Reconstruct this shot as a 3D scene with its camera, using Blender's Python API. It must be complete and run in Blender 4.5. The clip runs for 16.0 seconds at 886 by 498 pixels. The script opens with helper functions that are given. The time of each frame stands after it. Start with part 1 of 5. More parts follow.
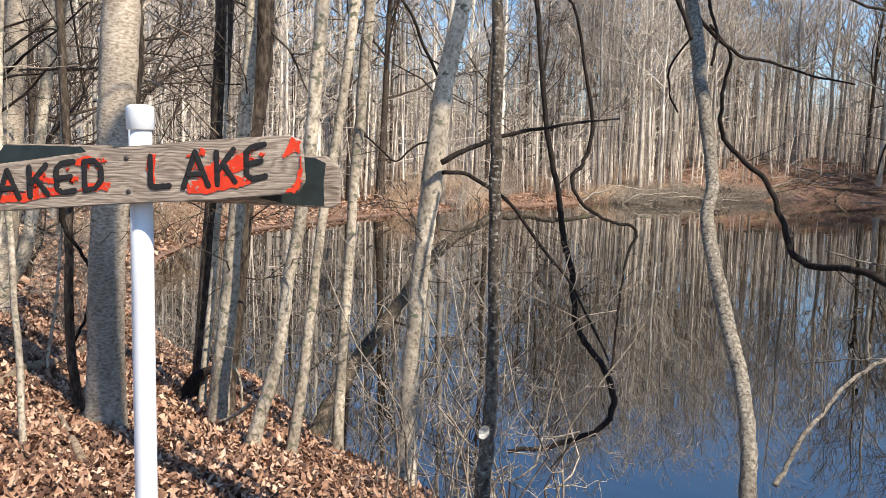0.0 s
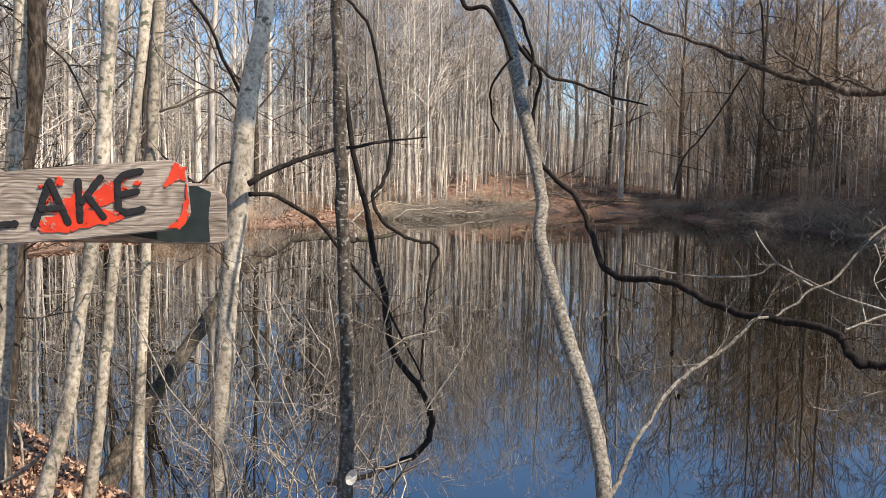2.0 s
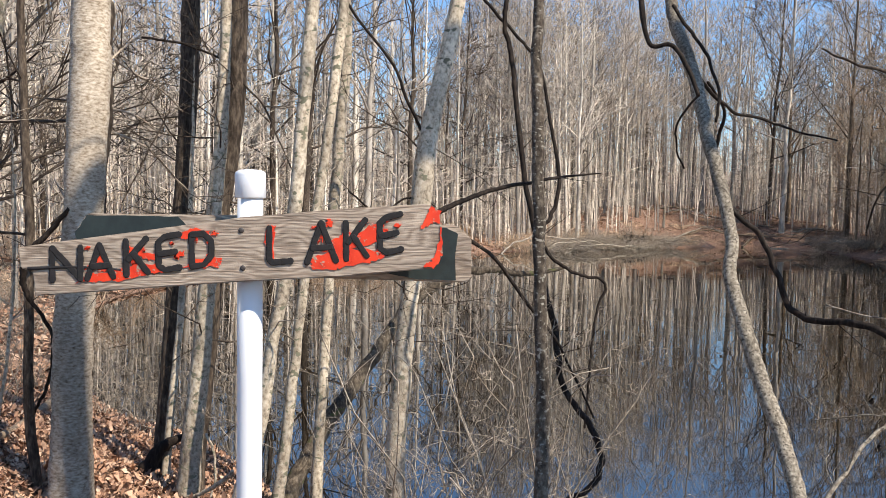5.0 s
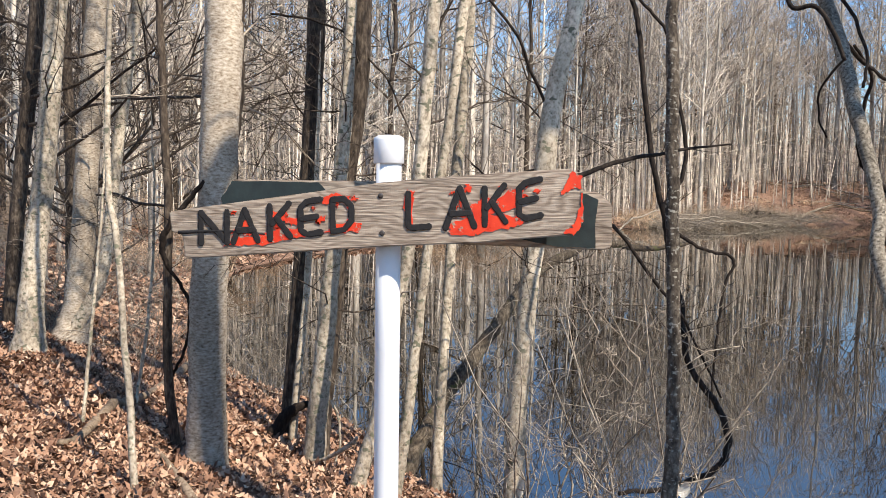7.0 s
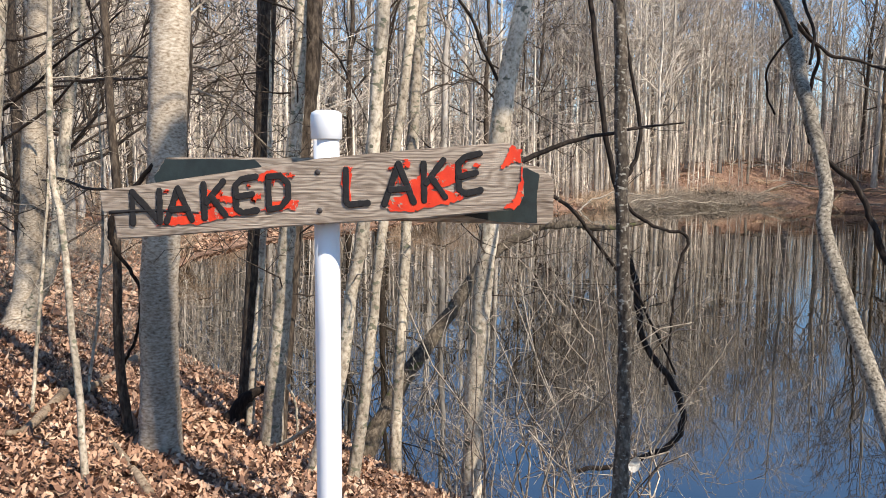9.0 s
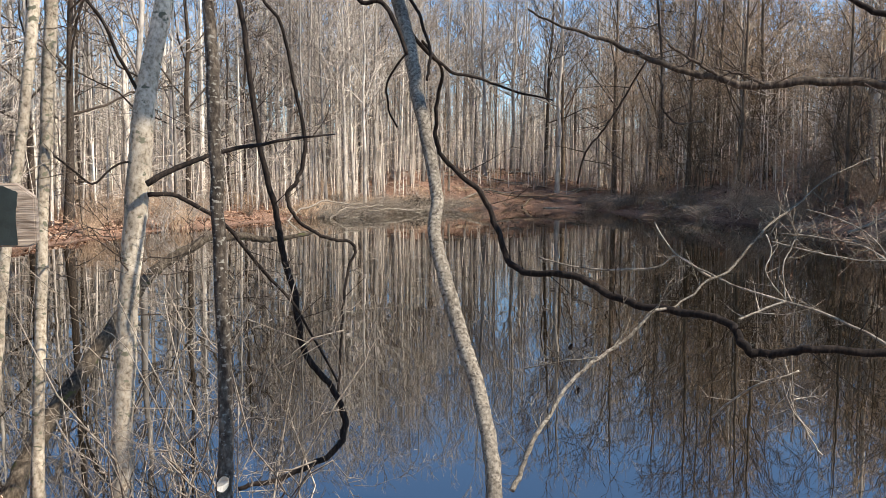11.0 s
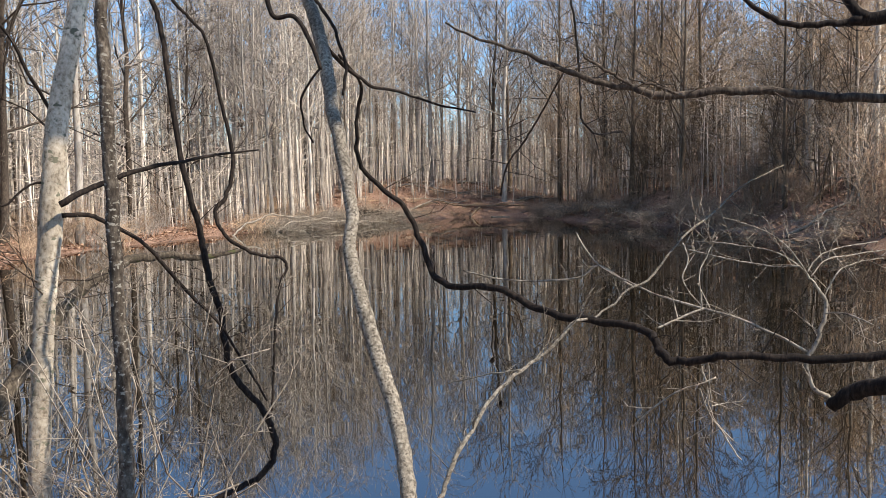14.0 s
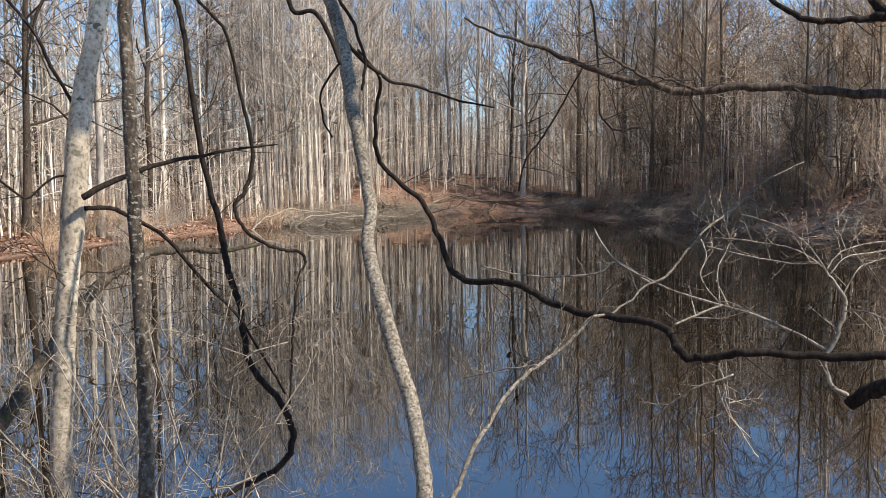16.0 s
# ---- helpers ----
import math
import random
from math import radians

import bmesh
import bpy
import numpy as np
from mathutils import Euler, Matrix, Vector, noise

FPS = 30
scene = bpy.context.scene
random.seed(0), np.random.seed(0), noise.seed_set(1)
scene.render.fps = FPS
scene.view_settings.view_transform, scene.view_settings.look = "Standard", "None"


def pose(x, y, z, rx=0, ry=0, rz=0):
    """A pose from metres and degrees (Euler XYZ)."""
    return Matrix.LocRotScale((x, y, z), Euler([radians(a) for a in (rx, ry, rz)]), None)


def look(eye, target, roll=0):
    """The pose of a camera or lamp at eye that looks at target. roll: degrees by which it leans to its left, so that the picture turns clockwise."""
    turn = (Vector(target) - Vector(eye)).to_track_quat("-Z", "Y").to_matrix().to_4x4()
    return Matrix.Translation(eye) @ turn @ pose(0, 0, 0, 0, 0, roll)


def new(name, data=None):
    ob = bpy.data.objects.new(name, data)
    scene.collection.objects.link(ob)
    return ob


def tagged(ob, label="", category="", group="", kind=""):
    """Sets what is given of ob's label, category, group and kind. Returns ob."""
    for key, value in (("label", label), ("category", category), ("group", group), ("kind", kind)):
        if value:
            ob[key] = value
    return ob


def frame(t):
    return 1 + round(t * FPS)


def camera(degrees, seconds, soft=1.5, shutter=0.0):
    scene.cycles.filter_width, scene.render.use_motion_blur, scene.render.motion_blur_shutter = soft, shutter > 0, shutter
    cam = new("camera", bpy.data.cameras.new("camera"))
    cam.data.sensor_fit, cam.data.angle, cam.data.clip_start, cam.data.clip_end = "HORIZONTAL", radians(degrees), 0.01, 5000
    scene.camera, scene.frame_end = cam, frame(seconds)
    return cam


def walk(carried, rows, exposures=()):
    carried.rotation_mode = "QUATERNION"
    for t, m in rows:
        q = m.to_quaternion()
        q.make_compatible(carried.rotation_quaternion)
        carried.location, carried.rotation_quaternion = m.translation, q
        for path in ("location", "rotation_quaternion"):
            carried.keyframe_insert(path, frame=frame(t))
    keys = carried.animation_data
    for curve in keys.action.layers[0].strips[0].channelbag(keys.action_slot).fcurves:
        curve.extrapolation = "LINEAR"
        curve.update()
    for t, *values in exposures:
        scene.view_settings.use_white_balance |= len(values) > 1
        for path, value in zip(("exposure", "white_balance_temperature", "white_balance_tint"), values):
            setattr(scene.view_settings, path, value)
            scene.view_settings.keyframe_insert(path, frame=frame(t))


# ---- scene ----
cam = camera(54.0, 16.0, 0.5)
PATH = [
    (0, (0.0, 0.0, 1.6), (-0.139, 1.984, 1.391), 1.8),
    (0.5, (-0.111, 0.236, 1.586), (-0.112, 2.223, 1.364), 1.8),
    (1, (-0.218, 0.33, 1.579), (-0.071, 2.314, 1.378), 2.0),
    (1.5, (-0.285, 0.298, 1.595), (0.021, 2.265, 1.401), 1.5),
    (2, (-0.345, 0.251, 1.612), (0.043, 2.207, 1.455), 1.1),
    (2.5, (-0.418, 0.202, 1.623), (-0.073, 2.167, 1.491), 1.1),
    (3, (-0.451, 0.169, 1.626), (-0.153, 2.145, 1.53), 1.3),
    (3.5, (-0.472, 0.176, 1.627), (-0.197, 2.156, 1.55), 1.6),
    (4, (-0.49, 0.18, 1.628), (-0.247, 2.164, 1.555), 1.9),
    (4.5, (-0.532, 0.177, 1.631), (-0.356, 2.168, 1.558), 1.5),
    (5, (-0.571, 0.192, 1.633), (-0.517, 2.189, 1.542), 1.5),
    (5.2, (-0.588, 0.2, 1.631), (-0.584, 2.197, 1.531), 1.4),
    (7.3, (-0.636, 0.229, 1.601), (-0.847, 2.211, 1.436), 1.5),
    (7.5, (-0.644, 0.24, 1.596), (-0.854, 2.222, 1.423), 1.5),
    (8, (-0.647, 0.247, 1.593), (-0.861, 2.227, 1.409), 1.1),
    (8.5, (-0.634, 0.251, 1.594), (-0.828, 2.232, 1.399), 0.7),
    (9, (-0.579, 0.254, 1.591), (-0.698, 2.241, 1.401), 0.9),
    (9.5, (-0.496, 0.258, 1.592), (-0.419, 2.247, 1.404), 1.4),
    (10, (-0.378, 0.207, 1.597), (-0.093, 2.179, 1.427), 1.2),
    (10.2, (-0.309, 0.221, 1.599), (0.046, 2.182, 1.435), 0.9),
    (12.3, (0.079, 0.258, 1.622), (0.649, 2.167, 1.456), 0.2),
    (12.5, (0.085, 0.25, 1.613), (0.652, 2.16, 1.452), 0.2),
    (13, (0.1, 0.236, 1.628), (0.693, 2.14, 1.482), 0.0),
    (13.5, (0.109, 0.235, 1.631), (0.731, 2.13, 1.495), -0.4),
    (14, (0.109, 0.239, 1.633), (0.736, 2.133, 1.495), -0.8),
    (14.5, (0.102, 0.233, 1.629), (0.694, 2.138, 1.493), -1.0),
    (15, (0.095, 0.232, 1.625), (0.645, 2.149, 1.484), -1.0),
    (15.5, (0.099, 0.226, 1.622), (0.646, 2.143, 1.48), -0.5),
    (16, (0.105, 0.22, 1.631), (0.692, 2.125, 1.483), -0.5),
]
walk(cam, [(t, look(eye, target, roll)) for t, eye, target, roll in PATH])

# ---- light ----
SUN_ELEVATION = 48.0
SUN_AZIMUTH = 130.0  # degrees clockwise from +y
world = bpy.data.worlds.new("sky")
scene.world = world
world.use_nodes = True
wn, wl = world.node_tree.nodes, world.node_tree.links
wn.clear()
sky = wn.new("ShaderNodeTexSky")
sky.sky_type, sky.sun_disc = "NISHITA", False
sky.sun_elevation, sky.sun_rotation = radians(SUN_ELEVATION), radians(SUN_AZIMUTH)
sky.air_density, sky.dust_density, sky.ozone_density = 1.0, 0.1, 5.0
back = wn.new("ShaderNodeBackground")
back.inputs["Strength"].default_value = 0.13
out = wn.new("ShaderNodeOutputWorld")
deep_blue = wn.new("ShaderNodeMix")
deep_blue.data_type, deep_blue.blend_type = "RGBA", "MULTIPLY"
deep_blue.inputs[0].default_value, deep_blue.inputs[7].default_value = 1.0, (0.92, 1.05, 1.12, 1)
wl.new(sky.outputs[0], deep_blue.inputs[6])
wl.new(deep_blue.outputs[2], back.inputs[0])
wl.new(back.outputs[0], out.inputs[0])
sun = new("sun", bpy.data.lights.new("sun", "SUN"))
sun.data.energy, sun.data.angle, sun.data.color = 5.4, radians(0.5), (1.0, 0.915, 0.80)
az, el = radians(SUN_AZIMUTH), radians(SUN_ELEVATION)
sun_way = Vector((math.sin(az) * math.cos(el), math.cos(az) * math.cos(el), math.sin(el)))
sun.matrix_world = look(sun_way * 50, (0, 0, 0))
scene.view_settings.exposure = 0.42


# ---- materials ----
def nodes_of(name):
    m = bpy.data.materials.new(name)
    m.use_nodes = True
    n, l = m.node_tree.nodes, m.node_tree.links
    return m, n, l, n["Principled BSDF"]


def noise_node(n, l, scale, stretch=(1, 1, 1), detail=5.0, rough=0.6):
    co = n.new("ShaderNodeTexCoord")
    mp = n.new("ShaderNodeMapping")
    mp.inputs["Scale"].default_value = stretch
    tx = n.new("ShaderNodeTexNoise")
    tx.inputs["Scale"].default_value, tx.inputs["Detail"].default_value = scale, detail
    tx.inputs["Roughness"].default_value = rough
    l.new(co.outputs["Object"], mp.inputs[0])
    l.new(mp.outputs[0], tx.inputs["Vector"])
    return tx.outputs["Fac"]


def ramp_node(n, l, fac, stops):
    r = n.new("ShaderNodeValToRGB")
    while len(r.color_ramp.elements) < len(stops):
        r.color_ramp.elements.new(0.5)
    for e, (at, c) in zip(r.color_ramp.elements, stops):
        e.position, e.color = at, (*c, 1)
    l.new(fac, r.inputs[0])
    return r.outputs[0]


def mix_node(n, l, fac, a, b, mode="MIX"):
    x = n.new("ShaderNodeMix")
    x.data_type, x.blend_type = "RGBA", mode
    for socket, v in ((x.inputs[0], fac), (x.inputs[6], a), (x.inputs[7], b)):
        if hasattr(v, "is_output"):
            l.new(v, socket)
        elif isinstance(v, tuple):
            socket.default_value = (*v, 1)
        else:
            socket.default_value = v
    return x.outputs[2]


def bump_node(n, l, bsdf, height, strength, distance):
    b = n.new("ShaderNodeBump")
    b.inputs["Strength"].default_value, b.inputs["Distance"].default_value = strength, distance
    l.new(height, b.inputs["Height"])
    l.new(b.outputs[0], bsdf.inputs["Normal"])


def bark(name, dark, mid, pale, grain=38.0, stretch=(1, 1, 0.25), patch=2.2, spots=None, vary=0.0, relief=0.5, singly=False):
    """Bark: fine grain, broad blotches, and lichen spots (colour, scale, share)."""
    m, n, l, b = nodes_of(name)
    fine = noise_node(n, l, grain, stretch, 6)
    broad = noise_node(n, l, patch, (1, 1, 0.5), 3)
    c1 = ramp_node(n, l, fine, [(0.30, dark), (0.5, mid), (0.72, pale)])
    c2 = ramp_node(n, l, broad, [(0.32, (0.5, 0.48, 0.46)), (0.66, (1.18, 1.15, 1.1))])
    c = mix_node(n, l, 1.0, c1, c2, "MULTIPLY")
    if spots:
        colour, scale, low = spots
        s = noise_node(n, l, scale, (1, 1, 1.6), 2, 0.5)
        f = ramp_node(n, l, s, [(low, (0, 0, 0)), (low + 0.05, (1, 1, 1))])
        c = mix_node(n, l, f, c, colour)
    if vary:
        info = n.new("ShaderNodeNewGeometry") if singly else n.new("ShaderNodeObjectInfo")
        tone = ramp_node(n, l, info.outputs["Random Per Island" if singly else "Random"], [(0.0, (1 - vary, 1 - vary, 1 - vary)), (0.55, (1, 0.98, 0.95)), (1.0, (1 + vary, 1 + vary, 1 + vary * 0.9))])
        c = mix_node(n, l, 1.0, c, tone, "MULTIPLY")
    l.new(c, b.inputs["Base Color"])
    b.inputs["Roughness"].default_value = 0.88
    b.inputs["Specular IOR Level"].default_value = 0.2
    bump_node(n, l, b, fine, relief, 0.012)
    return m


BARK_GREY = bark("bark_grey", (0.19, 0.135, 0.085), (0.45, 0.38, 0.295), (0.68, 0.60, 0.50), 30, (1, 1, 2.2), 1.6, None, 0, 0.35)
BARK_PALE = bark("bark_pale", (0.16, 0.125, 0.088), (0.47, 0.40, 0.305), (0.69, 0.61, 0.49), 34, (1, 1, 0.8), 3.0, ((0.16, 0.15, 0.10), 16, 0.60), 0, 0.4)
BARK_CREAM = bark("bark_cream", (0.23, 0.18, 0.125), (0.59, 0.51, 0.395), (0.80, 0.715, 0.58), 34, (1, 1, 0.8), 3.0, ((0.15, 0.14, 0.095), 14, 0.62), 0, 0.4)
BARK_MOTTLED = bark("bark_mottled", (0.022, 0.016, 0.012), (0.088, 0.07, 0.053), (0.23, 0.195, 0.155), 46, (1, 1, 0.6), 2.6, ((0.27, 0.245, 0.20), 48, 0.60), 0, 0.9)
BARK_SPOTTED = bark("bark_spotted", (0.085, 0.068, 0.05), (0.25, 0.215, 0.168), (0.48, 0.43, 0.35), 60, (1, 1, 0.8), 3.2, ((0.085, 0.068, 0.05), 52, 0.59), 0, 0.5)
BARK_DARK = bark("bark_dark", (0.010, 0.007, 0.006), (0.024, 0.017, 0.013), (0.062, 0.047, 0.036), 48, (1, 1, 0.3), 3.0, None, 0, 0.7)
BARK_BROWN = bark("bark_brown", (0.024, 0.017, 0.012), (0.074, 0.056, 0.042), (0.185, 0.147, 0.112), 42, (1, 1, 0.3), 2.5, None, 0, 0.6)
BARK_BLEACHED = bark("bark_bleached", (0.16, 0.132, 0.10), (0.34, 0.295, 0.235), (0.54, 0.485, 0.40), 40, (1, 1, 0.3), 4.0, ((0.11, 0.09, 0.07), 14, 0.60), 0, 0.5)
BARK_LOG = bark("bark_log", (0.12, 0.085, 0.055), (0.28, 0.21, 0.145), (0.42, 0.33, 0.24), 40, (1, 1, 0.4), 3.0, None, 0, 0.6)
BARK_MOSSY = bark("bark_mossy", (0.04, 0.03, 0.022), (0.10, 0.08, 0.058), (0.22, 0.18, 0.135), 42, (1, 1, 0.5), 2.5, ((0.075, 0.075, 0.03), 7, 0.63), 0, 0.6)
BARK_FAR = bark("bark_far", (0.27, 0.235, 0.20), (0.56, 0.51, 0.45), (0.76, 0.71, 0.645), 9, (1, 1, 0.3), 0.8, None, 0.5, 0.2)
BARK_DUN = bark("bark_dun", (0.07, 0.05, 0.035), (0.19, 0.142, 0.10), (0.33, 0.255, 0.185), 9, (1, 1, 0.3), 0.8, None, 0.4, 0.2)
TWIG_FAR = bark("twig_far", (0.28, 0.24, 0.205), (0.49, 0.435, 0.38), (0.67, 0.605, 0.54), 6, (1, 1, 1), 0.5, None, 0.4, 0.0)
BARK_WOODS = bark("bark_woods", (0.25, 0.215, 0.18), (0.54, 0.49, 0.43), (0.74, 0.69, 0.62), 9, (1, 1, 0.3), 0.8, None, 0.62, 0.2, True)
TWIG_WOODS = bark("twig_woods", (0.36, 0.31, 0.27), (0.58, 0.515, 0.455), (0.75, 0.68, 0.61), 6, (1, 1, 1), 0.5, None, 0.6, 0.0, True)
TWIG_DUN = bark("twig_dun", (0.20, 0.142, 0.098), (0.48, 0.36, 0.25), (0.70, 0.555, 0.41), 8, (1, 1, 1), 0.5, None, 0.4, 0.0)
TWIG_TAN = bark("twig_tan", (0.12, 0.095, 0.075), (0.33, 0.28, 0.225), (0.57, 0.51, 0.43), 30, (1, 1, 1), 3.0, None, 0.25, 0.1)
TWIG_BRUSH = bark("twig_brush", (0.29, 0.20, 0.135), (0.54, 0.40, 0.285), (0.74, 0.585, 0.45), 8, (1, 1, 1), 0.6, None, 0.5, 0.0)


def litter_ground():
    m, n, l, b = nodes_of("leaf_litter_ground")
    fine = noise_node(n, l, 16, (1, 1, 1), 8, 0.7)
    broad = noise_node(n, l, 0.35, (1, 1, 1), 4)
    c1 = ramp_node(n, l, fine, [(0.30, (0.08, 0.047, 0.033)), (0.44, (0.24, 0.152, 0.108)), (0.56, (0.42, 0.285, 0.21)), (0.72, (0.60, 0.45, 0.355))])
    c2 = ramp_node(n, l, broad, [(0.35, (0.74, 0.68, 0.64)), (0.65, (1.12, 1.05, 1.0))])
    c = mix_node(n, l, 1.0, c1, c2, "MULTIPLY")
    l.new(c, b.inputs["Base Color"])
    b.inputs["Roughness"].default_value = 0.95
    b.inputs["Specular IOR Level"].default_value = 0.1
    bump_node(n, l, b, noise_node(n, l, 5, (1, 1, 1), 9, 0.75), 1.0, 0.16)
    return m


def leaf_material():
    m, n, l, b = nodes_of("dry_leaf")
    geo = n.new("ShaderNodeNewGeometry")
    c1 = ramp_node(n, l, geo.outputs["Random Per Island"], [(0.0, (0.055, 0.028, 0.017)), (0.2, (0.17, 0.088, 0.054)), (0.5, (0.37, 0.205, 0.122)), (0.8, (0.53, 0.33, 0.21)), (1.0, (0.66, 0.47, 0.33))])
    vein = noise_node(n, l, 60, (1, 1, 1), 3)
    c2 = ramp_node(n, l, vein, [(0.3, (0.75, 0.72, 0.7)), (0.7, (1.1, 1.1, 1.1))])
    l.new(mix_node(n, l, 1.0, c1, c2, "MULTIPLY"), b.inputs["Base Color"])
    b.inputs["Roughness"].default_value = 0.7
    b.inputs["Specular IOR Level"].default_value = 0.3
    return m


def water_material():
    """Still pond water, with brown silty shallows along the bank towards +x."""
    m, n, l, b = nodes_of("pond_water")
    silt = noise_node(n, l, 0.5, (1, 1, 1), 4)
    deep = ramp_node(n, l, silt, [(0.3, (0.004, 0.003, 0.0015)), (0.7, (0.010, 0.0075, 0.0035))])
    bed = ramp_node(n, l, noise_node(n, l, 1.3, (1, 2.6, 1), 5), [(0.3, (0.003, 0.0022, 0.001)), (0.7, (0.011, 0.0075, 0.003))])
    co = n.new("ShaderNodeTexCoord")
    dot = n.new("ShaderNodeVectorMath")
    dot.operation = "DOT_PRODUCT"
    dot.inputs[1].default_value = (0.42, -0.62, 0)
    l.new(co.outputs["Object"], dot.inputs[0])
    fade = n.new("ShaderNodeMapRange")
    fade.interpolation_type = "SMOOTHSTEP"
    for k, v in ((1, -4.2), (2, -1.4), (3, 0.0), (4, 1.0)):
        fade.inputs[k].default_value = v
    l.new(dot.outputs["Value"], fade.inputs[0])
    l.new(mix_node(n, l, fade.outputs[0], deep, bed), b.inputs["Base Color"])
    b.inputs["Roughness"].default_value = 0.012
    b.inputs["IOR"].default_value = 3.4
    ripple = noise_node(n, l, 0.9, (1, 1, 1), 1.2, 0.45)
    bump_node(n, l, b, ripple, 0.16, 0.022)
    return m


def plain(name, colour, rough, grain=0.0, scale=40.0, relief=0.0):
    m, n, l, b = nodes_of(name)
    f = noise_node(n, l, scale, (1, 1, 1), 5)
    lo, hi = (tuple(v * (1 - grain) for v in colour), tuple(v * (1 + grain) for v in colour))
    l.new(ramp_node(n, l, f, [(0.3, lo), (0.7, hi)]), b.inputs["Base Color"])
    b.inputs["Roughness"].default_value = rough
    if relief:
        bump_node(n, l, b, f, relief, 0.004)
    return m


def board_wood(name, dark, mid, pale):
    """Weathered softwood with long grain lines along x and knots."""
    m, n, l, b = nodes_of(name)
    warp = noise_node(n, l, 2.0, (2.2, 1, 7), 3, 0.5)
    co = n.new("ShaderNodeTexCoord")
    mp = n.new("ShaderNodeMapping")
    mp.inputs["Scale"].default_value = (0.5, 1, 20)
    l.new(co.outputs["Object"], mp.inputs[0])
    add = n.new("ShaderNodeVectorMath")
    add.operation = "MULTIPLY_ADD"
    cmb = n.new("ShaderNodeCombineXYZ")
    l.new(warp, cmb.inputs[2])
    l.new(cmb.outputs[0], add.inputs[0])
    add.inputs[1].default_value = (0, 0, 3.4)
    l.new(mp.outputs[0], add.inputs[2])
    wv = n.new("ShaderNodeTexWave")
    wv.bands_direction = "Z"
    wv.inputs["Scale"].default_value, wv.inputs["Distortion"].default_value = 0.9, 3.6
    wv.inputs["Detail"].default_value = 3
    l.new(add.outputs[0], wv.inputs["Vector"])
    fine = noise_node(n, l, 8, (1, 1, 30), 6)
    c1 = ramp_node(n, l, wv.outputs["Fac"], [(0.05, dark), (0.4, mid), (0.9, pale)])
    c2 = ramp_node(n, l, fine, [(0.3, (0.72, 0.70, 0.68)), (0.65, (1.12, 1.1, 1.08))])
    c3 = ramp_node(n, l, noise_node(n, l, 3.0, (1.2, 1, 3), 4), [(0.3, (0.70, 0.68, 0.66)), (0.7, (1.15, 1.12, 1.08))])
    cracks = ramp_node(n, l, noise_node(n, l, 9, (0.5, 1, 12), 4), [(0.30, (0.35, 0.32, 0.3)), (0.38, (1, 1, 1))])
    both = mix_node(n, l, 1.0, mix_node(n, l, 1.0, c1, c2, "MULTIPLY"), c3, "MULTIPLY")
    l.new(mix_node(n, l, 1.0, both, cracks, "MULTIPLY"), b.inputs["Base Color"])
    b.inputs["Roughness"].default_value = 0.85
    bump_node(n, l, b, fine, 0.7, 0.005)
    return m


WOOD = board_wood("weathered_wood", (0.29, 0.232, 0.18), (0.385, 0.315, 0.25), (0.47, 0.395, 0.318))
def flaking_paint():
    m, n, l, b = nodes_of("flaking_red_paint")
    worn = ramp_node(n, l, noise_node(n, l, 55, (1, 1, 1.6), 5, 0.65), [(0.60, (0, 0, 0)), (0.64, (1, 1, 1))])
    tone = ramp_node(n, l, noise_node(n, l, 22, (1, 1, 1), 4), [(0.3, (0.60, 0.026, 0.006)), (0.7, (0.84, 0.062, 0.013))])
    l.new(mix_node(n, l, worn, tone, (0.36, 0.26, 0.19)), b.inputs["Base Color"])
    b.inputs["Roughness"].default_value = 0.5
    bump_node(n, l, b, worn, 0.5, 0.002)
    return m


PAINT_RED = flaking_paint()
PAINT_BLACK = plain("black_paint", (0.013, 0.011, 0.011), 0.85, 0.5, 70, 0.5)
PAINT_GREEN = plain("faded_dark_green_paint", (0.018, 0.026, 0.024), 0.55, 0.35, 30, 0.3)
PVC = plain("white_pvc", (0.78, 0.78, 0.785), 0.35, 0.03, 4)
STEEL = plain("rusty_screw", (0.05, 0.04, 0.035), 0.5, 0.3, 80)
LITTER, LEAF, WATER_MAT = litter_ground(), leaf_material(), water_material()


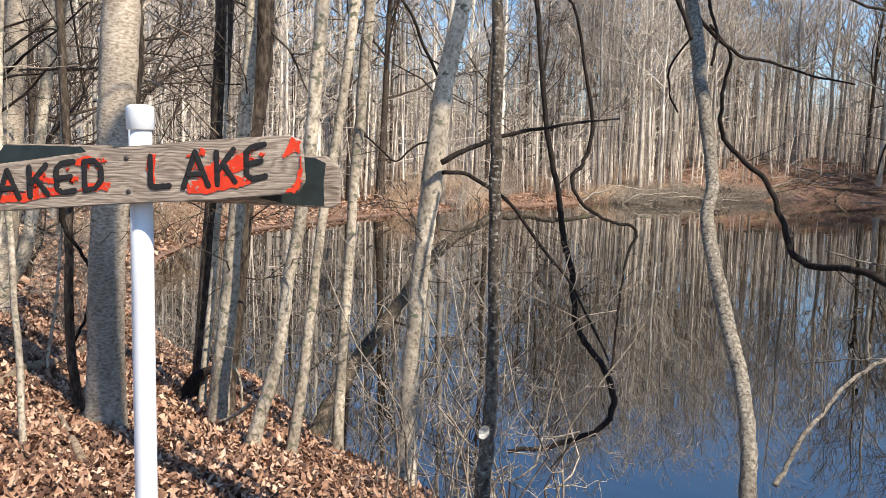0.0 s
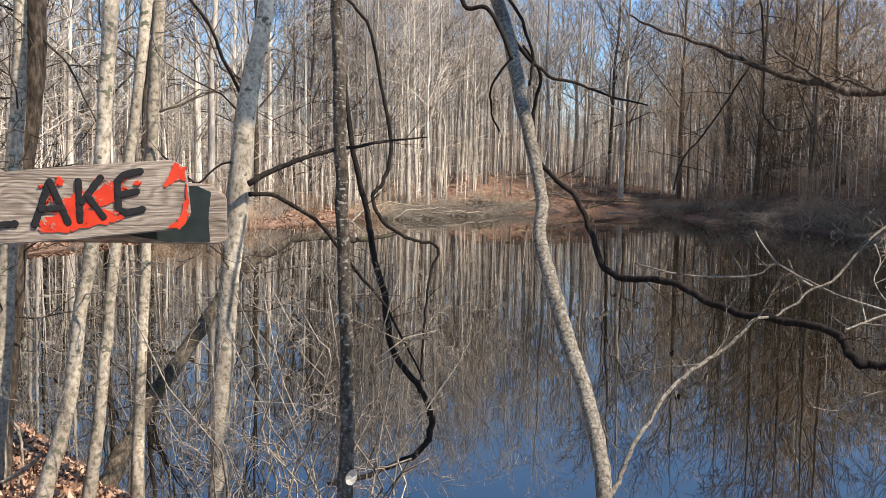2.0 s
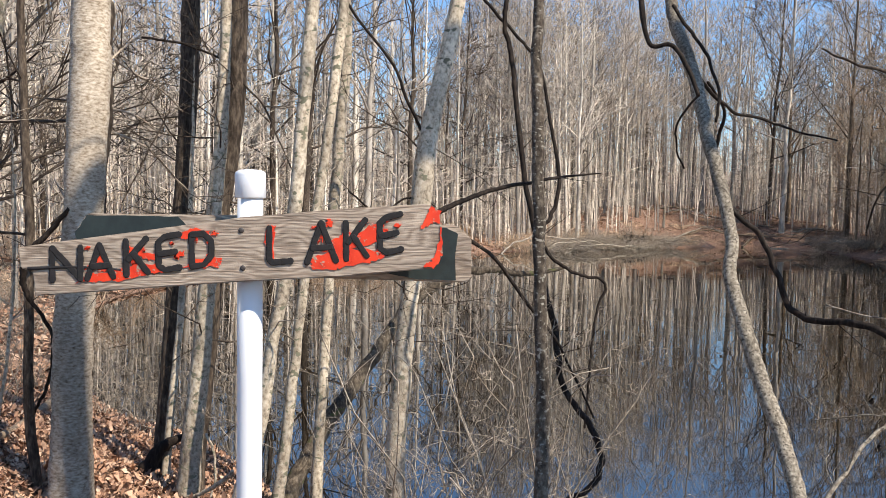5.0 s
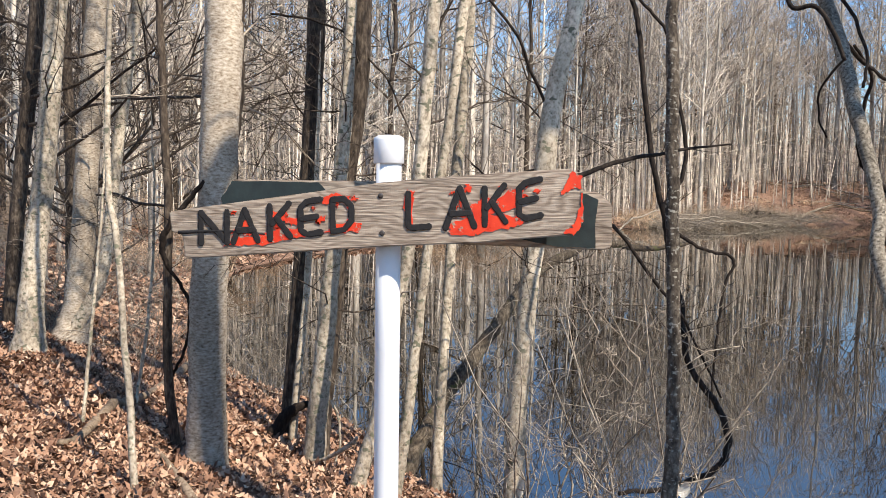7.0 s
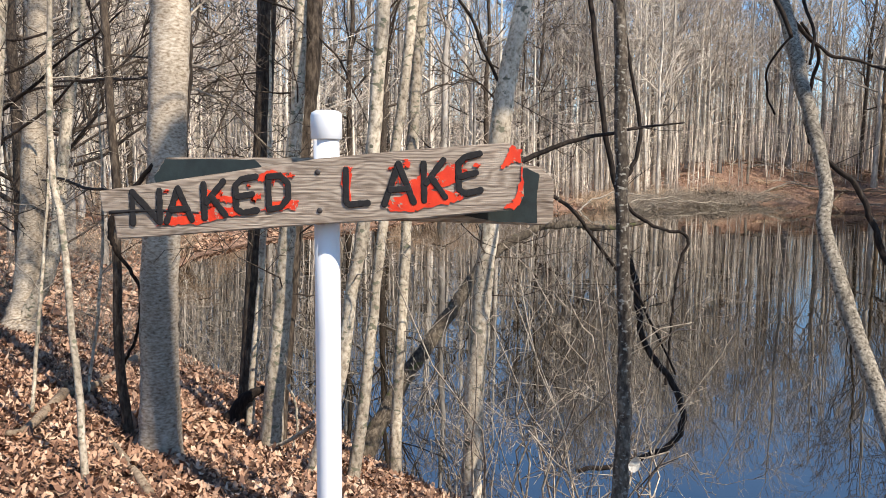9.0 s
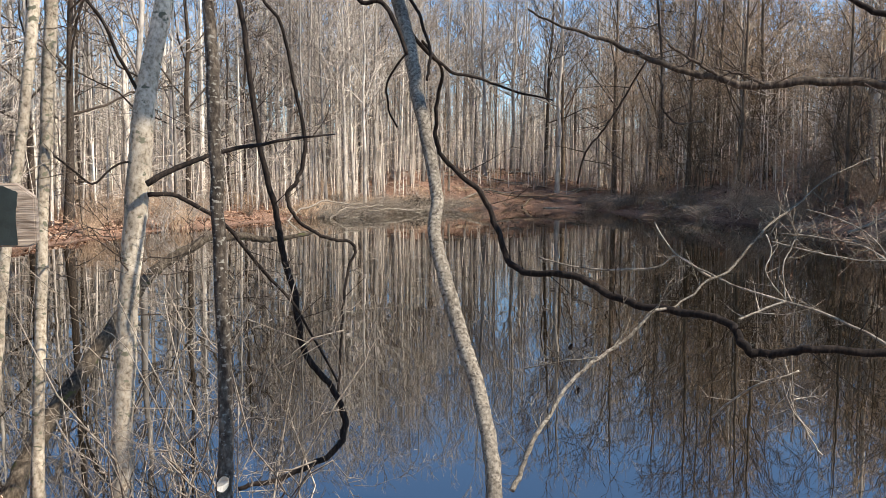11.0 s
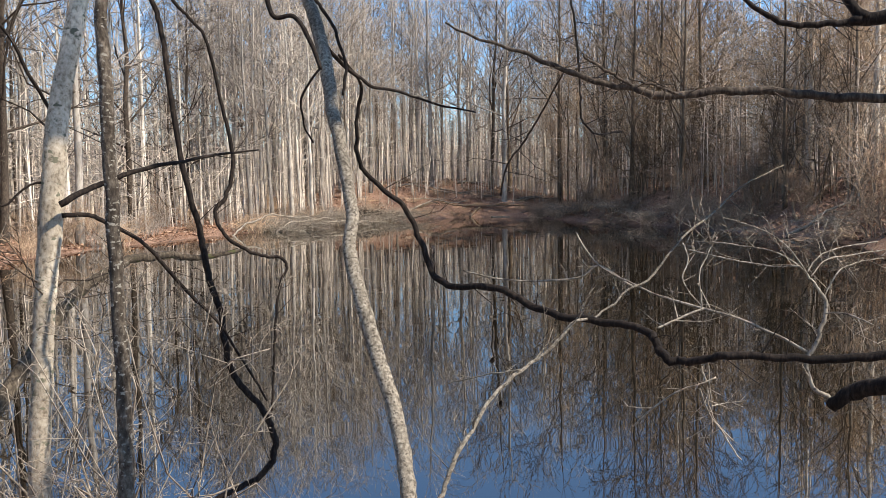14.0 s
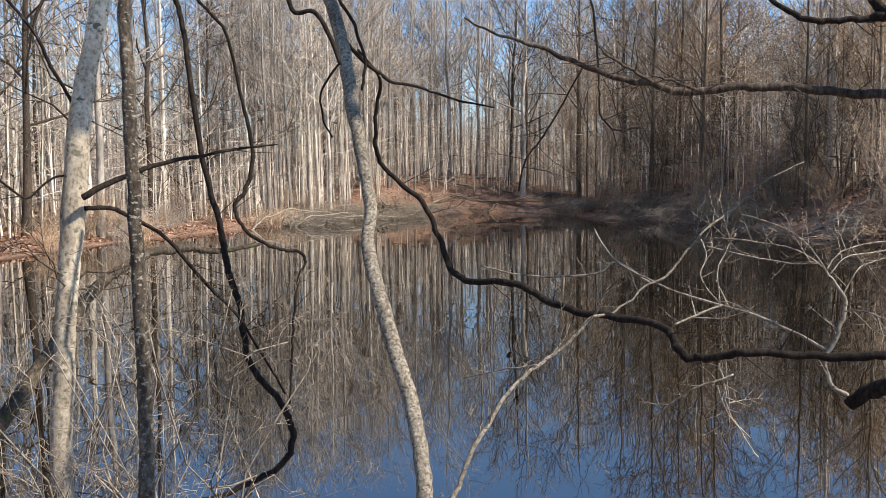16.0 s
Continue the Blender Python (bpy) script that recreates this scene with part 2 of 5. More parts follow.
# ---- mesh building ----
class Build:
    """Collects tubes into one mesh."""

    def __init__(self):
        self.v, self.f, self.count = [], [], 0

    def tube(self, path, sides=6, knobs=0.0, cap=True):
        """A round tapering limb along rows of x, y, z, radius."""
        path = np.asarray(path, float)
        p, r = path[:, :3], path[:, 3]
        d = np.gradient(p, axis=0)
        d /= np.linalg.norm(d, axis=1)[:, None] + 1e-9
        ref = np.array([0.0, 1.0, 0.0]) if abs(d[:, 1]).max() < 0.9 else np.array([0.31, 0.0, 0.95])
        u = np.cross(d, ref)
        u /= np.linalg.norm(u, axis=1)[:, None] + 1e-9
        w = np.cross(d, u)
        a = np.arange(sides) * 2 * math.pi / sides
        k = len(p)
        rr = r[:, None] * np.ones(sides)
        if knobs:
            rr = rr * (1 + knobs * np.random.uniform(-1, 1, rr.shape))
        ring = p[:, None] + rr[..., None] * (np.cos(a)[None, :, None] * u[:, None] + np.sin(a)[None, :, None] * w[:, None])
        o = self.count
        self.v.append(ring.reshape(-1, 3))
        self.count += k * sides
        for i in range(k - 1):
            for j in range(sides):
                q = (j + 1) % sides
                self.f.append((o + i * sides + j, o + i * sides + q, o + (i + 1) * sides + q, o + (i + 1) * sides + j))
        if cap:
            self.f.append(tuple(o + (k - 1) * sides + j for j in range(sides)))
            self.f.append(tuple(o + j for j in reversed(range(sides))))

    def spike(self, p, q, r):
        """A thin twig: three sides running to a point."""
        p, q = np.asarray(p, float), np.asarray(q, float)
        d = q - p
        d /= np.linalg.norm(d) + 1e-9
        u = np.cross(d, (0.3, 0.2, 0.93))
        u /= np.linalg.norm(u) + 1e-9
        w = np.cross(d, u)
        o = self.count
        self.v.append(np.array([p + r * u, p + r * (-0.5 * u + 0.87 * w), p + r * (-0.5 * u - 0.87 * w), q]))
        self.count += 4
        self.f += [(o, o + 1, o + 3), (o + 1, o + 2, o + 3), (o + 2, o, o + 3)]

    def mesh(self, name, material, smooth=True):
        me = bpy.data.meshes.new(name)
        me.from_pydata(np.concatenate(self.v).tolist(), [], self.f)
        me.materials.append(material)
        if smooth:
            me.polygons.foreach_set("use_smooth", [True] * len(me.polygons))
        me.update()
        return me


def part(name, data, parent, label=""):
    ob = new(name, data)
    ob.parent = parent
    return tagged(ob, label)


def bm_mesh(bm, name, material):
    me = bpy.data.meshes.new(name)
    bm.to_mesh(me)
    bm.free()
    me.materials.append(material)
    return me


def curve_rows(rows, steps=5):
    """A smooth line through rows of x, y, z, radius."""
    k = np.asarray(rows, float)
    k = np.vstack([2 * k[0] - k[1], k, 2 * k[-1] - k[-2]])
    res = []
    for i in range(1, len(k) - 2):
        for s in np.arange(steps) / steps:
            a, b, c, d = k[i - 1 : i + 3]
            res.append(0.5 * (2 * b + (c - a) * s + (2 * a - 5 * b + 4 * c - d) * s * s + (3 * b - a - 3 * c + d) * s**3))
    res.append(k[-2])
    res = np.array(res)
    res[:, 3] = np.maximum(res[:, 3], 0.0025)
    return res


def swerve(rows, amount):
    """Small natural kinks along a limb."""
    rows = np.array(rows)
    n = len(rows)
    if n > 3:
        w = np.random.normal(0, 1, (n, 3))
        w = (w + np.roll(w, 1, 0) + np.roll(w, -1, 0)) / 3
        w[0] = w[-1] = 0
        rows[:, :3] += amount * w
    return rows


def unit(v):
    return np.asarray(v, float) / (np.linalg.norm(v) + 1e-9)


def grow(b, p, d, length, r, level, rng, up=0.25, kids=5, twig_r=0.006, bend=0.18):
    """A limb with side limbs; the last level is thin twigs."""
    n = 5 if level > 1 else (3 if r < 0.025 and level == 1 else 4)
    pts, q, dd = [(*p, r)], np.array(p, float), unit(d)
    for i in range(1, n):
        dd = unit(dd + rng.normal(0, bend, 3) + np.array([0, 0, up * 0.35]))
        q = q + dd * length / (n - 1)
        pts.append((*q, max(r * (1 - 0.85 * i / (n - 1)), twig_r * 0.5)))
    b.tube(pts, 5 if r > 0.03 else (4 if r > 0.014 else 3), 0, False)
    for k in range(kids):
        s = 0.25 + 0.75 * (k + rng.random()) / kids
        i = min(int(s * (n - 1)), n - 2)
        fr = s * (n - 1) - i
        a, c = np.array(pts[i]), np.array(pts[i + 1])
        at = a + (c - a) * fr
        side = unit(np.cross(c[:3] - a[:3], rng.normal(0, 1, 3)))
        way = unit(unit(c[:3] - a[:3]) * 0.75 + side * 0.8 + np.array([0, 0, up]))
        ln = length * (0.32 + 0.25 * rng.random()) * (1.1 - 0.5 * s)
        if level <= 1:
            b.spike(at[:3], at[:3] + way * ln * 1.1, max(at[3] * 0.6, twig_r))
        else:
            grow(b, at[:3], way, ln * 1.25, max(at[3] * 0.6, twig_r), level - 1, rng, up, kids, twig_r, bend)


def limb_mesh(name, rows, material, sides=8, steps=6, kink=0.0, knobs=0.06):
    b = Build()
    c = curve_rows(rows, steps)
    if kink:
        c = swerve(c, kink)
    b.tube(c, sides, knobs)
    return b.mesh(name, material)


class Many:
    """Collects one mesh for each limb or twig."""

    def __init__(self):
        self.all = []

    def next(self):
        self.all.append(Build())
        return self.all[-1]


def side_twigs(b, rows, rng, count, length, r=0.004, from_s=0.1, kids=3, level=1, up=0.15, bend=0.18):
    """Scatters side twigs along a limb's line."""
    c = curve_rows(rows, 4)
    for _ in range(count):
        i = int(rng.uniform(from_s, 0.97) * (len(c) - 1))
        i = min(i, len(c) - 2)
        d = c[i + 1, :3] - c[i, :3]
        way = unit(unit(np.cross(d, rng.normal(0, 1, 3))) + unit(d) * 0.5 + np.array([0, 0, up]))
        grow(b.next() if isinstance(b, Many) else b, c[i, :3], way, length * rng.uniform(0.5, 1.3), min(r * rng.uniform(0.8, 1.5), c[i, 3] * 0.7), level, rng, up, kids, r * 0.55, bend)


def standing_tree(name, label, rows, material, seed, top=10.0, flare=1.5, limbs=(), crown=True, sides=14, category="tree",
                  twig_material=None, low_twigs=0, kink=0.004, crown_from=4.2, crown_limbs=9):
    """A tree from its foot to its top: trunk as given, carried on upward, with limbs and an upper crown."""
    rng = np.random.default_rng(seed)
    rows = [tuple(r) for r in rows]
    x, y, z, r = rows[0]
    d0 = unit(np.array(rows[0][:3]) - np.array(rows[1][:3]))
    gz = float(ground_z(x, y))
    drop = max(z - gz, 0) + 0.12
    foot = np.array([x, y, z]) + d0 * drop / max(abs(d0[2]), 0.35)
    foot[2] = min(foot[2], float(ground_z(foot[0], foot[1])) - 0.08)
    start = [(*foot, r * flare)]
    if z - gz > 0.3:
        start.append((*(0.5 * (foot + np.array([x, y, z]))), r * (1 + 0.25 * (flare - 1))))
    d1 = unit(np.array(rows[-1][:3]) - np.array(rows[-3][:3]))
    tip, rr = np.array(rows[-1][:3]), rows[-1][3]
    more = []
    steps = 5
    if top > tip[2] + 0.5:
        rise = top - tip[2]
        marks = (0.0, 0.05, 0.17, 0.38, 0.68, 1.0)
        for i in range(1, steps + 1):
            d1 = unit(d1 + np.array([rng.normal(0, 0.05), rng.normal(0, 0.05), 0.16]))
            tip = tip + d1 * rise * (marks[i] - marks[i - 1]) / max(d1[2], 0.4)
            more.append((*tip, rr * (1 - 0.85 * marks[i])))
    trunk_rows = start + rows + more
    x0, y0 = foot[0], foot[1]
    ob = tagged(new(name), label, category)
    ob.location = (x0, y0, float(ground_z(x0, y0)))
    bpy.context.view_layer.update()
    inv = Matrix.Translation(-ob.location)
    b = Build()
    b.tube(swerve(curve_rows(trunk_rows, 7), kink), sides, 0.05)
    made = [part("trunk", b.mesh("trunk", material), ob)]
    for line in limbs:
        made.append(part("limb", limb_mesh("limb", line, BARK_DARK if line[0][3] > 0.0 and material in (BARK_PALE, BARK_CREAM, BARK_SPOTTED) else material, 7, 6, 0.006), ob))
    tw, top_limbs = Many(), Many()
    if crown and more:
        full = curve_rows(rows[-2:] + more, 4)
        for k in range(crown_limbs):
            i = int((0.12 + 0.86 * (k + rng.random()) / crown_limbs) * (len(full) - 1))
            i = min(i, len(full) - 2)
            if full[i, 2] < crown_from:
                continue
            a = rng.uniform(0, 6.283)
            grow(top_limbs.next(), full[i, :3], (math.cos(a), math.sin(a), 0.75), rng.uniform(1.2, 2.6), max(full[i, 3] * 0.5, 0.012), 3, rng, 0.22, 4, 0.006)
    if low_twigs:
        long = twig_material is BARK_BROWN
        side_twigs(tw, rows, rng, low_twigs, 1.0 if long else 0.55, 0.0075 if long else 0.005, 0.4 if long else 0.25, 4, 2, 0.05, 0.26)
    for line in limbs:
        side_twigs(tw, line, rng, 9, 0.35, 0.004, 0.25, 3)
    made += [part("limb", b.mesh("limb", twig_material or TWIG_TAN), ob) for b in top_limbs.all]
    made += [part("twig", b.mesh("twig", twig_material or TWIG_TAN), ob) for b in tw.all]
    for o in made:
        o.matrix_parent_inverse = inv
    return ob


def loose_limb(name, label, rows, material, category, sides=9, kink=0.006, twigs=0, seed=1, twig_len=0.35, twig_material=None, extra=(), part_name="limb"):
    """A vine, log or bough: one main stem, forks and twigs."""
    rng = np.random.default_rng(seed)
    ob = tagged(new(name), label, category)
    ob.location = rows[0][:3]
    made = [part("stem", limb_mesh("stem", rows, material, sides, 8, kink * 1.3, 0.07), ob)]
    for line in extra:
        made.append(part(part_name, limb_mesh(part_name, line, material, 7, 6, kink, 0.1), ob))
    if twigs:
        b = Many()
        for line in (rows, *extra):
            side_twigs(b, line, rng, twigs, twig_len, 0.004, 0.08, 3)
        made += [part("twig", t.mesh("twig", twig_material or material), ob) for t in b.all]
    for o in made:
        o.matrix_parent_inverse = Matrix.Translation(-ob.location)
    return ob


# ---- ground and pond ----
WATER = -1.25
SHORE = [(-0.9, 7.4), (-1.5, 8.0), (-2.9, 10.3), (-4.0, 11.1), (-5.0, 12.4), (-7.0, 16.0), (-9.0, 22.0), (-9.6, 26.0),
         (-9.4, 31.0), (-7.0, 39.0), (-3.0, 48.5), (4.2, 60.0), (9.2, 65.5), (15.4, 72.5), (22.6, 79.0), (30.1, 82.9),
         (34.4, 81.2), (34.7, 74.5), (34.2, 65.5), (35.2, 58.5), (34.6, 50.2), (34.2, 42.2), (32.6, 36.6), (29.0, 27.0),
         (23.0, 17.0), (16.0, 8.0), (10.0, 4.2), (6.0, 3.6), (3.0, 4.2), (1.5, 5.2), (0.0, 6.4)]


def shore_gap(x, y):
    """Metres from the shoreline: positive on land, negative over the pond."""
    x, y = np.asarray(x, float), np.asarray(y, float)
    best, inside = np.full(x.shape, 1e9), np.zeros(x.shape, bool)
    for (ax, ay), (bx, by) in zip(SHORE, SHORE[1:] + SHORE[:1]):
        dx, dy = bx - ax, by - ay
        s = np.clip(((x - ax) * dx + (y - ay) * dy) / (dx * dx + dy * dy), 0, 1)
        best = np.minimum(best, np.hypot(x - ax - s * dx, y - ay - s * dy))
        cross = (ay > y) != (by > y)
        inside ^= cross & (x < dx * (y - ay) / (dy if dy else 1e-9) + ax)
    return np.where(inside, -best, best)


def ramp01(v, a, b):
    s = np.clip((np.asarray(v, float) - a) / (b - a), 0, 1)
    return s * s * (3 - 2 * s)


def ground_z(x, y):
    x, y = np.asarray(x, float), np.asarray(y, float)
    d = shore_gap(x, y)
    land, wet = np.maximum(d, 0), np.maximum(-d, 0)
    near = 1 - ramp01(y, 10, 24)
    right = ramp01(x, 24, 33) * ramp01(y, 8, 22) * (1 - ramp01(y, 66, 76))
    mound = np.exp(-((np.abs(x - 28) / 15) ** 3 + (np.abs(y - 94) / 14) ** 3))
    rise = 0.25 * (1 - np.exp(-land / 0.5)) + 0.022 * np.minimum(land, 60)
    rise = rise + 0.09 * np.clip(land - 18, 0, 160) * ramp01(y, 20, 45)
    rise = rise + near * 0.215 * np.minimum(land, 5.5)
    rise = rise + right * 6.0 * (1 - np.exp(-land / 9)) + mound * 3.6 * (1 - np.exp(-land / 4.5))
    rough = 0.05 * np.sin(1.7 * x + 0.6 * y) * np.sin(1.3 * y - 0.4 * x) + 0.03 * np.sin(4.1 * x + 1.0) * np.sin(3.7 * y)
    far = 0.16 * np.sin(0.55 * x + 0.31 * y) * np.sin(0.43 * y - 0.37 * x + 1) + 0.12 * np.sin(1.15 * x - 0.5 * y) * np.sin(0.95 * y + 0.6 * x)
    bumps = rough * np.clip(land, 0, 1) * (1 + 0.06 * np.minimum(land, 40)) + far * np.clip(land / 2, 0, 1) * ramp01(y, 16, 30)
    return WATER + rise + bumps - 0.28 * np.minimum(wet, 5)


def steps_out(fine_lo, fine_hi, step, far_lo, far_hi, growth):
    mid = list(np.arange(fine_lo, fine_hi + step / 2, step))
    lo, hi, s = [], [], step
    x = fine_lo
    while x > far_lo:
        s *= growth
        x -= s
        lo.append(max(x, far_lo))
    s, x = step, fine_hi
    while x < far_hi:
        s *= growth
        x += s
        hi.append(min(x, far_hi))
    return np.array(lo[::-1] + mid + hi)


gx = steps_out(-7, 4, 0.2, -900, 900, 1.06)
gy = steps_out(1.6, 12, 0.2, -900, 900, 1.05)
mx, my = np.meshgrid(gx, gy)
mz = ground_z(mx.ravel(), my.ravel())
nx, ny = len(gx), len(gy)
ground_faces = [(j * nx + i, j * nx + i + 1, (j + 1) * nx + i + 1, (j + 1) * nx + i) for j in range(ny - 1) for i in range(nx - 1)]
ground_mesh = bpy.data.meshes.new("ground")
ground_mesh.from_pydata(np.stack([mx.ravel(), my.ravel(), mz], 1).tolist(), [], ground_faces)
ground_mesh.materials.append(LITTER)
ground_mesh.polygons.foreach_set("use_smooth", [True] * len(ground_faces))
tagged(new("ground", ground_mesh), "woodland floor of brown leaf litter sloping down to the pond", "ground", kind="structure")

water_mesh = bpy.data.meshes.new("water")
water_mesh.from_pydata([(-16, 1.5, WATER), (48, 1.5, WATER), (48, 92, WATER), (-16, 92, WATER)], [], [(0, 1, 2, 3)])
water_mesh.materials.append(WATER_MAT)
tagged(new("water", water_mesh), "still dark pond water mirroring bare trees and blue sky", "pond water", kind="structure")


# ---- sign ----
def slab(outline, y0, y1, bevel=0.003):
    """A board: its outline in x and z, between two y."""
    bm = bmesh.new()
    a = [bm.verts.new((x, y0, z)) for x, z in outline]
    c = [bm.verts.new((x, y1, z)) for x, z in outline]
    bm.faces.new(a)
    bm.faces.new(c[::-1])
    for i in range(len(a)):
        k = (i + 1) % len(a)
        bm.faces.new((a[k], a[i], c[i], c[k]))
    bmesh.ops.recalc_face_normals(bm, faces=bm.faces)
    if bevel:
        bmesh.ops.bevel(bm, geom=list(bm.edges), offset=bevel, segments=2, affect="EDGES")
    return bm


def ragged(points, rng, amount=0.002, steps=4):
    """A flaked outline: the given corners with uneven edges between them."""
    res = []
    for (ax, az_), (bx, bz) in zip(points, points[1:] + points[:1]):
        for s in np.arange(steps) / steps:
            res.append((ax + (bx - ax) * s + rng.normal(0, amount), az_ + (bz - az_) * s + rng.normal(0, amount)))
    return res


def lathe(rows, sides, name, material):
    """A turned form from rows of radius and height."""
    b = Build()
    b.tube([(0, 0, z, r) for r, z in rows], sides)
    return b.mesh(name, material, True)


sign = tagged(new("sign_post"), "white plastic pipe post with two weathered wooden name boards", "sign")
POST = (-0.953, 2.265)
foot_z = float(ground_z(*POST))
sign.location = (*POST, foot_z)
lean = pose(0, 0, 0, 0, -0.7, 0)
post = part("post", lathe([(0.030, -0.3), (0.030, 0.5), (0.030, 1.3), (0.030, 1.69 - foot_z)], 40, "post", PVC), sign, "white plastic pipe")
cap = part("cap", lathe([(0.0345, 1.648 - foot_z), (0.0362, 1.650 - foot_z), (0.0362, 1.703 - foot_z), (0.0348, 1.709 - foot_z), (0.026, 1.714 - foot_z), (0.004, 1.716 - foot_z)], 40, "cap", PVC), sign, "white slip-on pipe cap")
for o in (post, cap):
    o.matrix_basis = lean
inv = Matrix.Translation(-sign.location)
F0, F1 = 2.190, 2.228
front_outline = [(-1.484, 1.522), (-1.2, 1.567), (-0.98, 1.603), (-0.75, 1.628), (-0.556, 1.645), (-0.527, 1.629), (-0.522, 1.585), (-0.517, 1.528), (-0.536, 1.497),
                 (-0.75, 1.472), (-0.98, 1.455), (-1.2, 1.434), (-1.445, 1.411), (-1.449, 1.45), (-1.452, 1.468), (-1.478, 1.474)]
front = part("board", bm_mesh(slab(front_outline, F0, F1), "board", WOOD), sign, "weathered grey-brown plank with routed letters and flaking red paint")
front.matrix_parent_inverse = inv
back_outline = [(-1.398, 1.535), (-1.395, 1.556), (-1.366, 1.601), (-0.99, 1.606), (-0.72, 1.601), (-0.482, 1.594), (-0.446, 1.565), (-0.444, 1.466), (-0.461, 1.457), (-0.84, 1.460), (-1.366, 1.470)]
rear = part("board", bm_mesh(slab(back_outline, 2.291, 2.329), "board", WOOD), sign, "second plank behind, painted dark green and flaking to bare wood")
rear.matrix_parent_inverse = inv

LETTERS = [  # letter, left foot x, z, right foot x, z, height
    ("N", -1.408, 1.444, -1.336, 1.448, 0.083),
    ("A", -1.330, 1.449, -1.262, 1.455, 0.085),
    ("K", -1.244, 1.459, -1.184, 1.467, 0.088),
    ("E", -1.168, 1.471, -1.112, 1.480, 0.086),
    ("D", -1.093, 1.482, -1.040, 1.489, 0.084),
    ("L", -0.918, 1.496, -0.860, 1.501, 0.089),
    ("A", -0.832, 1.498, -0.757, 1.504, 0.099),
    ("K", -0.745, 1.508, -0.687, 1.517, 0.093),
    ("E", -0.665, 1.522, -0.608, 1.534, 0.091),
]


STROKES = {
    "N": [[(0, 0), (0, 1)], [(0, 1), (1, 0)], [(1, 0), (1, 1)]],
    "A": [[(0, 0), (0.48, 1)], [(0.48, 1), (1, 0)], [(0.2, 0.36), (0.8, 0.36)]],
    "K": [[(0.05, 0), (0.05, 1)], [(0.95, 1), (0.15, 0.45)], [(0.4, 0.58), (1, 0)]],
    "E": [[(1, 1), (0.3, 1), (0, 0.85), (0, 0.15), (0.3, 0), (1, 0)], [(0.05, 0.5), (0.8, 0.5)]],
    "D": [[(0, 0), (0, 1)], [(0, 1), (0.6, 0.98), (1, 0.72), (1, 0.28), (0.6, 0.02), (0, 0)]],
    "L": [[(0, 1), (0, 0.1), (0.12, 0), (1, 0)]],
}


def letter_mesh(ch, ax, az_, bx, bz, height):
    """A routed letter: round-ended grooves filled with black paint."""
    b = Build()
    slope = (bz - az_) / (bx - ax)
    w = 0.0074
    for k, line in enumerate(STROKES[ch]):
        pts = []
        for u, v in line:
            x = ax + w * 0.6 + u * (bx - ax - 1.2 * w) - slope * 0.2 * v * height
            z = az_ + u * (bz - az_) + w * 0.7 + v * (height - 1.4 * w)
            pts.append((x, 0.0, z))
        rows = []
        for (x0, _, z0), (x1, _, z1) in zip(pts, pts[1:]):
            m = max(2, int(math.hypot(x1 - x0, z1 - z0) / 0.008))
            rows += [(x0 + (x1 - x0) * i / m, 0.0, z0 + (z1 - z0) * i / m) for i in range(m)]
        rows.append(pts[-1])
        first, last = np.array(rows[0]), np.array(rows[-1])
        d0, d1 = unit(first - np.array(rows[1])), unit(last - np.array(rows[-2]))
        full = [(*(first + d0 * w * 0.85), w * 0.45), (*(first + d0 * w * 0.5), w * 0.8)]
        full += [(x, y, z, w * rng_sign.uniform(0.86, 1.1)) for x, y, z in rows]
        full += [(*(last + d1 * w * 0.5), w * 0.8), (*(last + d1 * w * 0.85), w * 0.45)]
        start = len(b.v)
        b.tube(full, 10, 0.05)
        b.v[start][:, 1] = F0 - 0.0034 - 0.0003 * k + b.v[start][:, 1] * 0.04
    return b.mesh("letter", PAINT_BLACK)


rng_sign = np.random.default_rng(5)
for row in LETTERS:
    part("letter", letter_mesh(*row), front, "black routed letter")


def paint_patch(points, y, material, parent, label, thick=0.0012, amount=0.0022, steps=5):
    bm = slab(ragged(points, rng_sign, amount, steps), y - thick, y + 0.002, 0)
    bmesh.ops.triangulate(bm, faces=[f for f in bm.faces if len(f.verts) > 4])
    part("paint_patch", bm_mesh(bm, "paint_patch", material), parent, label)


